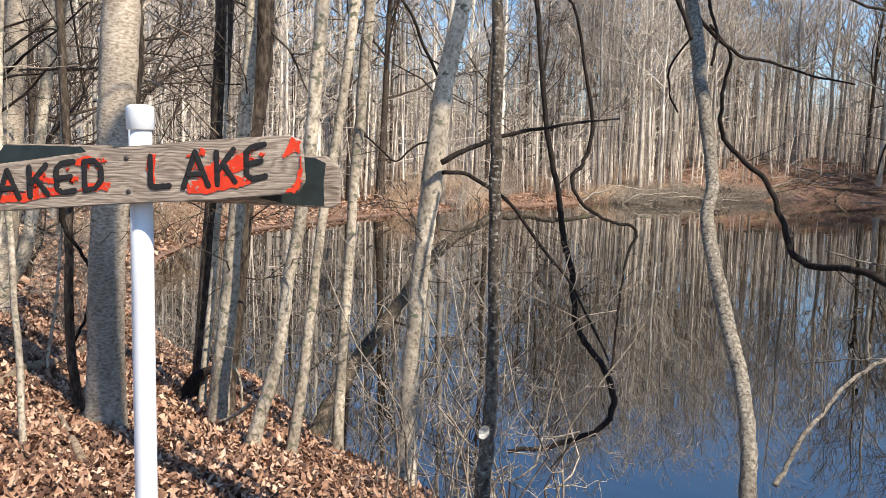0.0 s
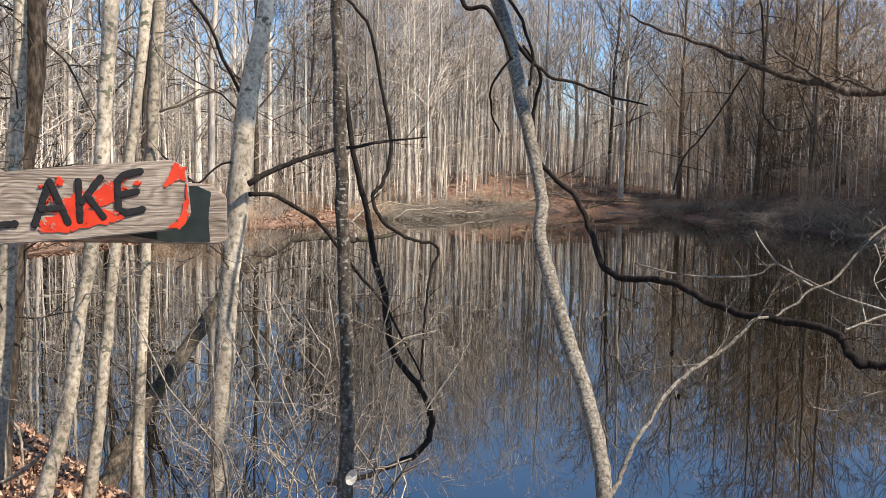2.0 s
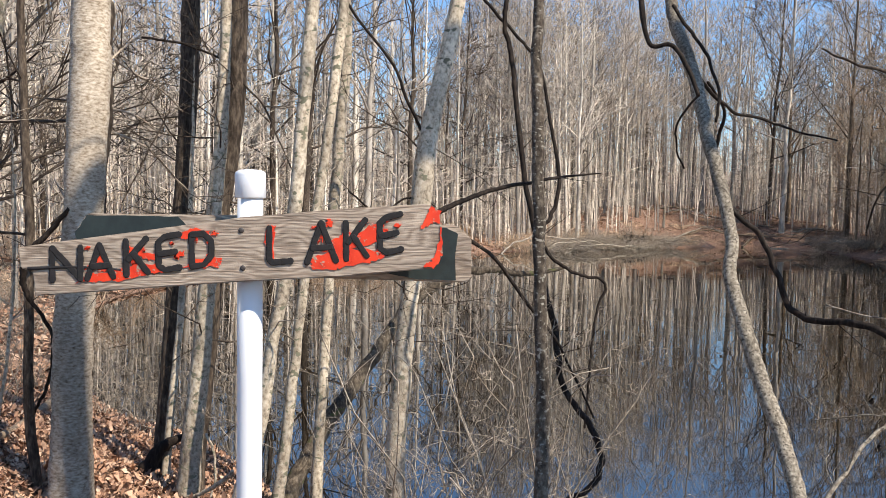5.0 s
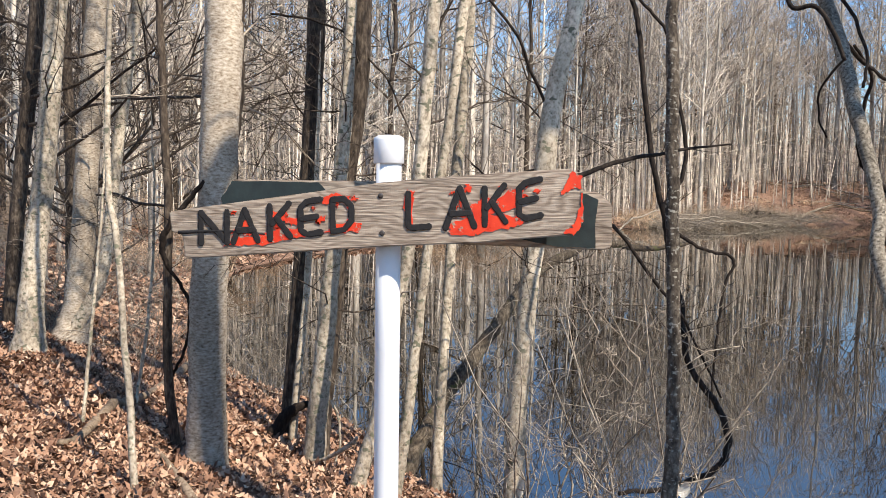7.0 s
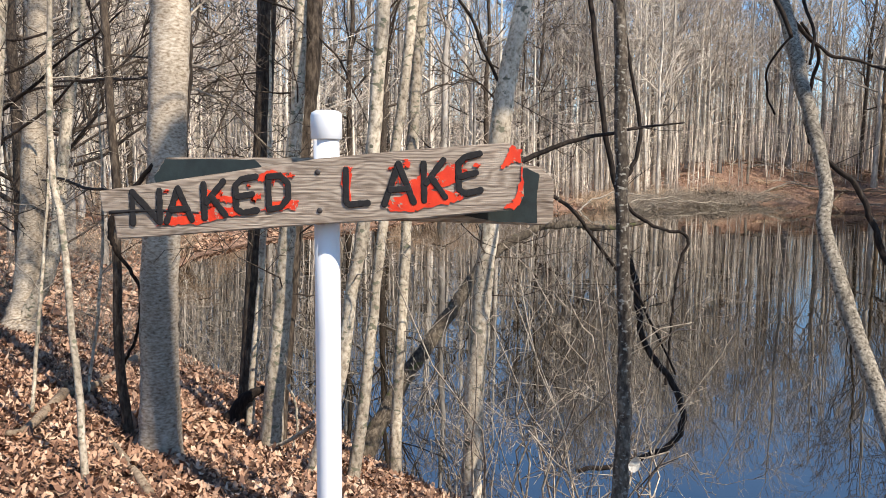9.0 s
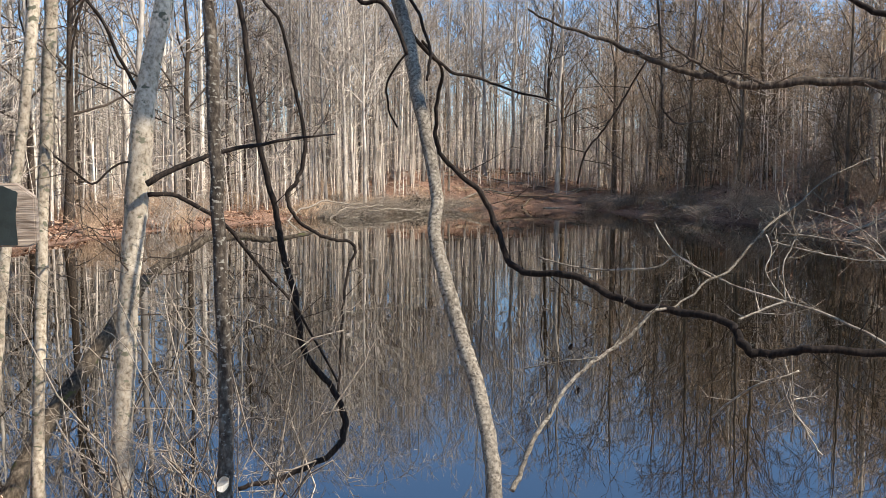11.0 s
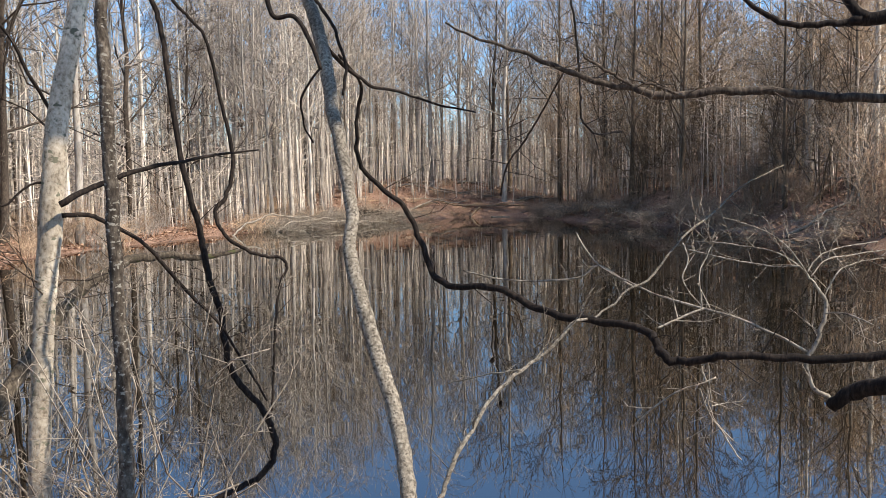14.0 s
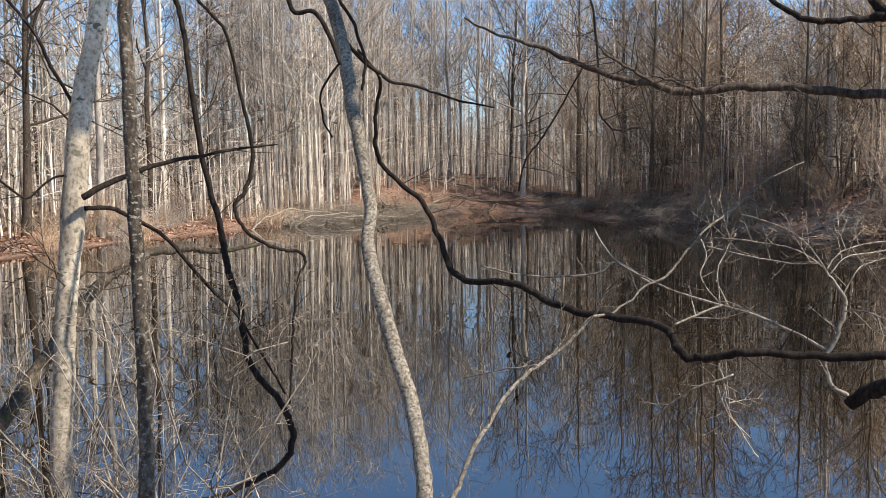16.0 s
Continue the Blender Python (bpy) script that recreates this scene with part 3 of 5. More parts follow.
RED = [
    [(-1.352, 1.444), (-1.30, 1.447), (-1.245, 1.452), (-1.19, 1.466), (-1.15, 1.476), (-1.17, 1.492), (-1.21, 1.487), (-1.25, 1.478), (-1.278, 1.468), (-1.315, 1.466)],
    [(-1.30, 1.47), (-1.276, 1.475), (-1.29, 1.513), (-1.302, 1.50)],
    [(-1.238, 1.51), (-1.205, 1.505), (-1.175, 1.50), (-1.17, 1.512), (-1.2, 1.522), (-1.232, 1.53)],
    [(-1.112, 1.484), (-1.07, 1.486), (-1.028, 1.487), (-1.022, 1.505), (-1.05, 1.513), (-1.09, 1.497)],
    [(-1.118, 1.548), (-1.086, 1.551), (-1.062, 1.56), (-1.052, 1.535), (-1.044, 1.552), (-1.05, 1.569), (-1.09, 1.574), (-1.112, 1.566)],
    [(-0.927, 1.553), (-0.915, 1.512), (-0.903, 1.508), (-0.905, 1.57), (-0.918, 1.588)],
    [(-0.822, 1.495), (-0.77, 1.487), (-0.74, 1.497), (-0.69, 1.507), (-0.652, 1.517), (-0.66, 1.530), (-0.70, 1.540), (-0.745, 1.536), (-0.79, 1.525), (-0.815, 1.518)],
    [(-0.795, 1.53), (-0.75, 1.528), (-0.70, 1.545), (-0.665, 1.552), (-0.664, 1.60), (-0.69, 1.592), (-0.72, 1.565), (-0.742, 1.585), (-0.758, 1.56), (-0.782, 1.555)],
    [(-0.572, 1.585), (-0.548, 1.60), (-0.526, 1.602), (-0.526, 1.630), (-0.546, 1.638), (-0.557, 1.62)],
    [(-0.522, 1.60), (-0.519, 1.53), (-0.536, 1.499), (-0.56, 1.499), (-0.545, 1.514), (-0.53, 1.538)],
]
for ch, ax, az_, bx, bz, height in LETTERS[1:]:
    for _ in range(5):
        s = rng_sign.random()
        cx, cz = ax + (bx - ax) * s, az_ + (bz - az_) * s + height * rng_sign.uniform(-0.08, 0.95)
        w, h = rng_sign.uniform(0.003, 0.009), rng_sign.uniform(0.003, 0.010)
        if (ch in "AKED") or s < 0.3:
            RED.append([(cx - w, cz - h * 0.6), (cx + w * 0.4, cz - h), (cx + w, cz + h * 0.3), (cx - w * 0.3, cz + h)])
for k, pts in enumerate(RED):
    paint_patch(pts, F0 - 0.0012 - 0.00002 * k, PAINT_RED, front, "flaking red paint")
paint_patch([(-1.392, 1.556), (-1.366, 1.597), (-1.26, 1.599), (-1.15, 1.600), (-1.12, 1.57), (-1.2, 1.53), (-1.3, 1.5), (-1.36, 1.48), (-1.39, 1.53)], 2.2895, PAINT_GREEN, rear, "faded dark green paint", 0.0012, 0.0009)
paint_patch([(-0.60, 1.59), (-0.505, 1.588), (-0.478, 1.575), (-0.484, 1.53), (-0.482, 1.463), (-0.57, 1.462), (-0.66, 1.478), (-0.60, 1.52)], 2.2895, PAINT_GREEN, rear, "faded dark green paint", 0.0012, 0.0009)
for sx, sz in ((-0.979, 1.573), (-0.974, 1.487)):
    b = Build()
    b.tube([(sx, F0 + 0.004, sz, 0.0062), (sx, F0 - 0.001, sz, 0.0066), (sx, F0 - 0.0025, sz, 0.0058), (sx, F0 - 0.003, sz, 0.002)], 12)
    part("screw", b.mesh("screw", STEEL), front, "dark rusty screw head")
# the split along the board's end
b = Build()
b.tube(curve_rows([(-1.46, F0 - 0.001, 1.473, 0.0045), (-1.40, F0 - 0.001, 1.478, 0.0038), (-1.33, F0 - 0.001, 1.480, 0.003), (-1.25, F0 - 0.001, 1.476, 0.001)], 5), 6)
part("split", b.mesh("split", PAINT_BLACK), front, "dark lengthwise crack")

# ---- near trees ----
standing_tree("tree", "broad grey-barked tree standing on the leafy bank", [(-2.92, 6.14, -0.57, 0.187), (-2.93, 6.16, -0.41, 0.154), (-2.94, 6.2, -0.05, 0.138), (-2.96, 6.25, 0.35, 0.133), (-2.97, 6.31, 0.84, 0.133), (-2.95, 6.38, 1.45, 0.135), (-2.95, 6.45, 1.98, 0.138), (-2.95, 6.51, 2.56, 0.14), (-2.96, 6.54, 2.81, 0.136)], BARK_GREY, 11, 13.0, 1.35, limbs=[[(-2.95, 6.74, 2.17, 0.011), (-2.77, 6.95, 2.09, 0.009), (-2.67, 7.07, 2.01, 0.009), (-2.57, 7.22, 1.86, 0.008), (-2.47, 7.36, 1.73, 0.006)], [(-2.96, 6.79, 2.77, 0.009), (-2.86, 7.06, 2.65, 0.008), (-2.68, 7.41, 2.52, 0.009), (-2.59, 7.6, 2.4, 0.007)], [(-2.93, 6.76, 2.34, 0.008), (-2.79, 6.99, 2.29, 0.008), (-2.68, 7.17, 2.2, 0.006)], [(-2.92, 6.68, 2.58, 0.009), (-2.84, 6.84, 2.78, 0.008), (-2.67, 7.04, 2.97, 0.006)]], sides=20, twig_material=BARK_BROWN)
standing_tree("sapling", "slender pale kinked sapling rooted in leaf litter", [(-2.95, 5.1, -0.39, 0.026), (-3.02, 5.19, -0.11, 0.023), (-3.08, 5.28, 0.18, 0.023), (-3.16, 5.38, 0.51, 0.022), (-3.25, 5.5, 0.92, 0.022), (-3.34, 5.61, 1.27, 0.023), (-3.42, 5.68, 1.52, 0.021), (-3.51, 5.85, 2.12, 0.02), (-3.57, 6.01, 2.7, 0.017)], BARK_PALE, 12, 6.5, 1.3, sides=9, crown_limbs=5, low_twigs=5)
standing_tree("sapling", "thin dark-barked sapling beside a large grey tree", [(-3.22, 6.36, -0.58, 0.04), (-3.29, 6.39, -0.16, 0.037), (-3.34, 6.43, 0.3, 0.035), (-3.36, 6.48, 0.93, 0.033), (-3.38, 6.53, 1.43, 0.033), (-3.43, 6.57, 1.98, 0.031), (-3.47, 6.61, 2.48, 0.03), (-3.5, 6.64, 2.82, 0.028)], BARK_BROWN, 13, 8.0, 1.4, sides=10, limbs=[[(-4.38, 7.61, 2.26, 0.009), (-3.74, 7.17, 2.24, 0.012), (-3.16, 6.72, 2.21, 0.012)], [(-3.42, 6.62, 1.37, 0.011), (-3.83, 6.93, 1.38, 0.012), (-4.1, 7.14, 1.44, 0.01), (-4.37, 7.33, 1.42, 0.009)]], low_twigs=6, twig_material=BARK_BROWN)
standing_tree("tree", "smooth pale tree trunk with flared foot on the bank", [(-5.59, 8.27, -0.23, 0.196), (-5.58, 8.29, 0.03, 0.145), (-5.57, 8.33, 0.51, 0.117), (-5.54, 8.39, 1.06, 0.106), (-5.5, 8.44, 1.62, 0.101), (-5.47, 8.51, 2.35, 0.101), (-5.45, 8.59, 3.18, 0.101)], BARK_PALE, 14, 14.0, 1.3, limbs=[[(-5.72, 8.86, 2, 0.019), (-5.2, 8.7, 2.29, 0.017), (-4.84, 8.58, 2.53, 0.014), (-4.43, 8.44, 2.76, 0.012), (-4.09, 8.31, 2.98, 0.008)]], sides=18, low_twigs=6, twig_material=BARK_BROWN)
standing_tree("tree", "dark brown tree trunk beside a pale one", [(-6.89, 10.04, -0.29, 0.102), (-6.89, 10.13, 0.67, 0.089), (-6.84, 10.24, 1.82, 0.089), (-6.77, 10.34, 2.85, 0.089), (-6.74, 10.4, 3.53, 0.089)], BARK_BROWN, 15, 12.0, 1.3, limbs=[[(-6.6, 9.99, 2.15, 0.022), (-6.05, 9.76, 2.24, 0.019), (-5.61, 9.57, 2.36, 0.016), (-5.14, 9.36, 2.38, 0.011)], [(-6.58, 10.02, 2.48, 0.022), (-5.93, 9.79, 2.6, 0.019), (-5.5, 9.62, 2.77, 0.016), (-5.04, 9.42, 2.99, 0.011)], [(-6.61, 9.94, 1.55, 0.022), (-5.87, 9.67, 1.92, 0.019), (-5.36, 9.47, 2.2, 0.016), (-4.82, 9.21, 2.62, 0.009)], [(-6.57, 10.08, 3.08, 0.019), (-6, 9.81, 2.91, 0.017), (-5.3, 9.49, 2.99, 0.011)]], low_twigs=9, twig_material=BARK_BROWN)
standing_tree("tree", "mossy-footed grey tree forking near the ground", [(-6.15, 10.12, -0.27, 0.205), (-6.11, 10.15, 0.01, 0.164), (-6.07, 10.22, 0.69, 0.143), (-6.06, 10.29, 1.51, 0.143), (-6.04, 10.38, 2.53, 0.13), (-6.02, 10.48, 3.55, 0.123)], BARK_GREY, 16, 13.0, 1.35, low_twigs=8, twig_material=BARK_BROWN)
standing_tree("tree", "slim grey side trunk leaning from a mossy foot", [(-6.02, 10.04, -0.16, 0.088), (-5.85, 10.09, 0.16, 0.081), (-5.73, 10.15, 0.71, 0.074), (-5.66, 10.24, 1.65, 0.068), (-5.58, 10.34, 2.66, 0.068), (-5.5, 10.43, 3.54, 0.068)], BARK_PALE, 17, 10.0, 1.3, low_twigs=14)
# Thin cream stem stands in for the sunlit right edge of the dark trunk.
standing_tree("sapling", "pale stem standing in for a dark trunk's sunlit edge", [(-2.67, 7.5, -0.86, 0.042), (-2.66, 7.55, -0.33, 0.035), (-2.64, 7.6, 0.11, 0.032), (-2.61, 7.63, 0.51, 0.03), (-2.59, 7.67, 0.9, 0.03), (-2.57, 7.71, 1.29, 0.027), (-2.55, 7.75, 1.69, 0.022)], BARK_CREAM, 28, 2.9, 1.2, crown=False, sides=9)
standing_tree("tree", "dark brown tree crowding a paler trunk", [(-2.32, 7.2, -0.78, 0.047), (-2.3, 7.25, -0.24, 0.045), (-2.26, 7.31, 0.38, 0.049), (-2.23, 7.36, 0.99, 0.057), (-2.21, 7.42, 1.6, 0.071), (-2.16, 7.47, 2.07, 0.08), (-2.13, 7.51, 2.54, 0.085), (-2.14, 7.55, 3.01, 0.09)], BARK_BROWN, 29, 13.0, 1.2, limbs=[[(-2.06, 7.48, 2.63, 0.009), (-1.9, 7.54, 2.45, 0.009), (-1.78, 7.59, 2.18, 0.007), (-1.65, 7.66, 1.88, 0.005)], [(-2.21, 7.38, 1.67, 0.009), (-2.05, 7.43, 1.64, 0.009), (-1.83, 7.52, 1.69, 0.006)]], low_twigs=12, twig_material=BARK_BROWN)
loose_limb("vine", "thick dark vine climbing a broad grey tree", [(-2.93, 6.59, 1.06, 0.026), (-2.92, 6.64, 1.57, 0.034), (-2.92, 6.67, 1.96, 0.043), (-2.9, 6.7, 2.3, 0.051), (-2.92, 6.73, 2.59, 0.051), (-2.92, 6.75, 2.85, 0.051), (-2.92, 6.77, 3.1, 0.047)], BARK_BROWN, "vine", 10, 0.006, 2, 44)
standing_tree("tree", "dark slim tree on the bank", [(-2.76, 7.64, -0.92, 0.076), (-2.75, 7.69, -0.42, 0.068), (-2.73, 7.73, 0.08, 0.065), (-2.7, 7.8, 0.83, 0.068), (-2.67, 7.87, 1.54, 0.071), (-2.65, 7.92, 2.09, 0.076), (-2.64, 7.98, 2.69, 0.081), (-2.64, 8.01, 3.09, 0.083)], BARK_BROWN, 18, 12.0, 1.3, limbs=[[(-2.69, 7.59, 2.4, 0.007), (-2.83, 7.46, 2.05, 0.007), (-2.91, 7.37, 1.81, 0.006), (-2.98, 7.29, 1.62, 0.006)]], low_twigs=15, twig_material=BARK_BROWN)
standing_tree("tree", "grey-brown tree on the bank above the water", [(-2.35, 6.94, -0.8, 0.105), (-2.33, 6.96, -0.54, 0.091), (-2.31, 7, -0.13, 0.082), (-2.27, 7.05, 0.42, 0.075), (-2.24, 7.11, 1.01, 0.068), (-2.21, 7.17, 1.6, 0.061), (-2.18, 7.21, 2.05, 0.055), (-2.17, 7.25, 2.51, 0.05), (-2.17, 7.29, 2.96, 0.045)], BARK_PALE, 19, 13.0, 1.3, limbs=[[(-2.88, 7.42, 2.97, 0.01), (-2.48, 7.35, 2.9, 0.01), (-2.16, 7.28, 2.79, 0.008)]], sides=16, low_twigs=6, twig_material=BARK_BROWN)
standing_tree("tree", "leaning pale tree with dark moss patches", [(-1.87, 6.28, -0.71, 0.067), (-1.81, 6.29, -0.47, 0.056), (-1.72, 6.32, -0.14, 0.052), (-1.65, 6.34, 0.21, 0.048), (-1.59, 6.37, 0.74, 0.046), (-1.53, 6.39, 1.06, 0.048), (-1.46, 6.42, 1.69, 0.05), (-1.43, 6.45, 2.23, 0.05), (-1.39, 6.47, 2.73, 0.05)], BARK_PALE, 20, 10.0, 1.25, low_twigs=5)
standing_tree("sapling", "slim pale leaning sapling on the bank", [(-1.61, 6.49, -0.81, 0.054), (-1.55, 6.54, -0.37, 0.046), (-1.51, 6.59, 0.07, 0.043), (-1.47, 6.64, 0.51, 0.038), (-1.44, 6.68, 0.91, 0.038), (-1.39, 6.73, 1.35, 0.038), (-1.32, 6.79, 1.84, 0.038), (-1.28, 6.83, 2.23, 0.038), (-1.23, 6.89, 2.81, 0.043)], BARK_PALE, 21, 9.0, 1.25, sides=10, low_twigs=5)
standing_tree("sapling", "slim straight pale sapling at the water's edge", [(-1.37, 7.18, -1.09, 0.059), (-1.36, 7.26, -0.37, 0.047), (-1.34, 7.32, 0.22, 0.043), (-1.32, 7.38, 0.8, 0.043), (-1.31, 7.44, 1.33, 0.044), (-1.28, 7.5, 1.87, 0.047), (-1.26, 7.55, 2.35, 0.049), (-1.23, 7.61, 2.94, 0.05)], BARK_PALE, 22, 9.0, 1.25, sides=10, low_twigs=6)
standing_tree("tree", "cream-barked tree leaning over the water with dark boughs", [(-0.72, 6.73, -1.04, 0.084), (-0.72, 6.78, -0.58, 0.075), (-0.71, 6.83, -0.08, 0.075), (-0.68, 6.88, 0.37, 0.075), (-0.65, 6.93, 0.82, 0.071), (-0.62, 6.96, 1.14, 0.079), (-0.58, 7.01, 1.6, 0.084), (-0.54, 7.07, 2.05, 0.079), (-0.49, 7.11, 2.41, 0.071), (-0.39, 7.16, 2.87, 0.064)], BARK_CREAM, 23, 10.0, 1.2, limbs=[[(-0.51, 6.81, 1.56, 0.024), (-0.3, 6.93, 1.68, 0.021), (-0.14, 7, 1.74, 0.019), (0, 7.07, 1.8, 0.018), (0.28, 7.19, 1.86, 0.015), (0.56, 7.31, 1.92, 0.012), (0.93, 7.46, 1.97, 0.006)], [(-0.51, 6.91, 1.48, 0.018), (-0.34, 6.97, 1.48, 0.017), (-0.21, 7.01, 1.42, 0.017), (-0.01, 7.08, 1.29, 0.015), (0.17, 7.15, 1.09, 0.015), (0.35, 7.22, 0.83, 0.014), (0.55, 7.28, 0.62, 0.012), (0.73, 7.36, 0.3, 0.01), (0.94, 7.45, -0.1, 0.009)], [(-0.57, 7.08, 2.23, 0.013), (-0.7, 7.03, 2.49, 0.013), (-0.81, 6.97, 2.74, 0.012), (-1.12, 7.09, 3.14, 0.011), (-1.25, 7.1, 3.38, 0.011), (-1.39, 7.12, 3.77, 0.009)], [(-0.61, 7.03, 1.73, 0.01), (-0.74, 6.97, 1.69, 0.008), (-0.88, 6.89, 1.56, 0.008), (-1.03, 6.83, 1.68, 0.008), (-1.12, 6.79, 1.76, 0.006)]], sides=16, low_twigs=8, twig_material=BARK_BROWN)
standing_tree("tree", "slender dark mottled trunk with pale lichen specks", [(-0.05, 3.7, -0.09, 0.039), (-0.05, 3.74, 0.16, 0.035), (-0.04, 3.78, 0.35, 0.033), (-0.03, 3.81, 0.55, 0.03), (-0.03, 3.85, 0.8, 0.029), (-0.04, 3.92, 1.2, 0.028), (-0.05, 3.98, 1.56, 0.027), (-0.06, 4.02, 1.81, 0.027), (-0.06, 4.06, 2.07, 0.028), (-0.07, 4.1, 2.33, 0.025)], BARK_MOTTLED, 24, 7.0, 1.3, sides=14, crown_limbs=6)
standing_tree("tree", "grey-white spotted tree leaning out over the pond", [(1.1, 3.74, 0.12, 0.038), (1.14, 3.9, 0.29, 0.037), (1.16, 4.06, 0.45, 0.037), (1.17, 4.23, 0.59, 0.038), (1.14, 4.36, 0.77, 0.039), (1.12, 4.5, 0.94, 0.04), (1.09, 4.61, 1.13, 0.038), (1.09, 4.78, 1.33, 0.036), (1.13, 4.89, 1.51, 0.035), (1.13, 5.07, 1.76, 0.037), (1.13, 5.3, 2.03, 0.04), (1.14, 5.52, 2.28, 0.042), (1.15, 5.81, 2.6, 0.043), (1.13, 6.1, 2.91, 0.043)], BARK_SPOTTED, 25, 7.5, 1.15, sides=16, limbs=[[(1.15, 5.75, 2.57, 0.012), (1.33, 5.91, 2.44, 0.014), (1.55, 6.06, 2.33, 0.012), (1.79, 6.18, 2.31, 0.01), (2.08, 6.32, 2.25, 0.009), (2.45, 6.48, 2.21, 0.006)]], crown_limbs=6)

RIGHT_TREE = [(5.6, 3.55, -0.3, 0.21), (5.5, 3.6, 1.0, 0.17), (5.35, 3.65, 2.4, 0.16), (5.3, 3.7, 4.0, 0.145), (5.2, 3.7, 6.0, 0.13)]
standing_tree("tree", "dark waterside tree whose boughs reach over the pond", RIGHT_TREE, BARK_DARK, 26, 12.0, 1.3, sides=16, crown_from=10.2, twig_material=BARK_BROWN)
# Tree out of view, added up-sun to throw shade on the broad grey trunk.
SHADE_TREE = [(3.02, 0.98, 0.1, 0.16), (3.06, 1.02, 3.0, 0.14), (3.11, 1.08, 7.0, 0.12), (3.15, 1.12, 10.2, 0.11), (3.48, 1.50, 10.9, 0.10), (3.62, 1.62, 12.5, 0.09)]
standing_tree("tree", "unseen grey tree shading the broad trunk's lower part", SHADE_TREE, BARK_GREY, 27, 17.0, 1.3, sides=16, crown_from=13.5, twig_material=BARK_BROWN)

# ---- vines, boughs and fallen wood ----
loose_limb("vine", "thick dark vine hanging in an S above the pond", [(0.1, 7.01, -0.8, 0.017), (0.34, 7.06, -0.78, 0.02), (0.62, 7.13, -0.72, 0.022), (0.86, 7.19, -0.62, 0.026), (0.97, 7.24, -0.47, 0.027), (0.94, 7.29, -0.26, 0.027), (0.85, 7.33, -0.08, 0.026), (0.69, 7.37, 0.11, 0.026), (0.62, 7.43, 0.38, 0.026), (0.58, 7.51, 0.71, 0.027), (0.49, 7.58, 1.04, 0.027), (0.44, 7.66, 1.38, 0.025), (0.33, 7.78, 1.92, 0.023), (0.22, 8.09, 2.98, 0.022), (0.15, 8.11, 3.31, 0.022), (0.17, 8.12, 3.64, 0.022), (0.24, 8.15, 4.15, 0.02), (0.27, 8.18, 4.87, 0.019)], BARK_DARK, "vine", 9, 0.008, 8, 31)
loose_limb("vine", "thin dark vine with a sharp elbow over the water", [(1.16, 8.93, -0.56, 0.013), (1.19, 8.98, -0.27, 0.013), (1.22, 9.04, 0.08, 0.013), (1.24, 9.1, 0.37, 0.013), (1.32, 9.16, 0.72, 0.015), (1.37, 9.2, 0.93, 0.017), (1.13, 9.21, 0.99, 0.017), (0.92, 9.22, 1.07, 0.019), (0.74, 9.24, 1.26, 0.019), (0.7, 9.28, 1.45, 0.022), (0.8, 9.31, 1.6, 0.022), (0.88, 9.37, 1.88, 0.022), (0.82, 9.46, 2.42, 0.019), (0.66, 9.54, 3.2, 0.017), (0.42, 9.56, 3.5, 0.017), (0.14, 9.58, 3.79, 0.017), (-0.08, 9.61, 4.12, 0.017), (-0.31, 9.64, 4.72, 0.017)], BARK_DARK, "vine", 7, 0.010, 9, 32)
# Unseen tree, its limbs laid to shade the cream and spotted trunks' tops.
UNSEEN_BANK_TREE = [(8.0, 2.9, -0.3, 0.24), (7.6, 3.0, 3.0, 0.21)] + [(7.5, 2.9, 5, 0.18), (7.4, 2.6, 7, 0.15), (7.2, 2.4, 9, 0.13)]
standing_tree("tree", "unseen stout dark tree whose limbs shade two trunk tops", UNSEEN_BANK_TREE, BARK_BROWN, 30, 15.0, 1.3, limbs=[[(7.3, 2.5, 8.2, 0.14), (5.6, 2.7, 9.6, 0.14), (4.22, 3.29, 9.56, 0.13), (4.12, 3.24, 9.1, 0.13), (4.07, 3.2, 8.74, 0.13)], [(7.45, 2.7, 6.2, 0.13), (6.9, 1.9, 8.4, 0.08), (5.74, 1.43, 8.72, 0.075), (5.75, 1.65, 8.97, 0.075), (5.76, 1.94, 9.29, 0.075), (5.74, 2.23, 9.6, 0.075)]], sides=12, crown_from=14.5, crown_limbs=5, twig_material=BARK_BROWN)
loose_limb("vine", "dark vine curling beside the leaning spotted tree", [(1.22, 5.49, 2.21, 0.009), (1.26, 5.56, 2.39, 0.01), (1.24, 5.63, 2.52, 0.01), (1.21, 5.71, 2.67, 0.011), (1.12, 5.82, 2.85, 0.012), (1.05, 5.92, 3.01, 0.012)], BARK_DARK, "vine", 8, 0.004, 0, 46, 0.3, None, [[(0.79, 5.84, 3.23, 0.02), (0.79, 5.73, 2.99, 0.019), (0.82, 5.59, 2.69, 0.015), (0.94, 5.52, 2.67, 0.014), (1.01, 5.44, 2.54, 0.014), (1.06, 5.34, 2.34, 0.012)], [(1.06, 5.34, 2.35, 0.007), (0.96, 5.39, 2.2, 0.007), (0.96, 5.43, 2.05, 0.006), (1.03, 5.47, 1.92, 0.006)]])
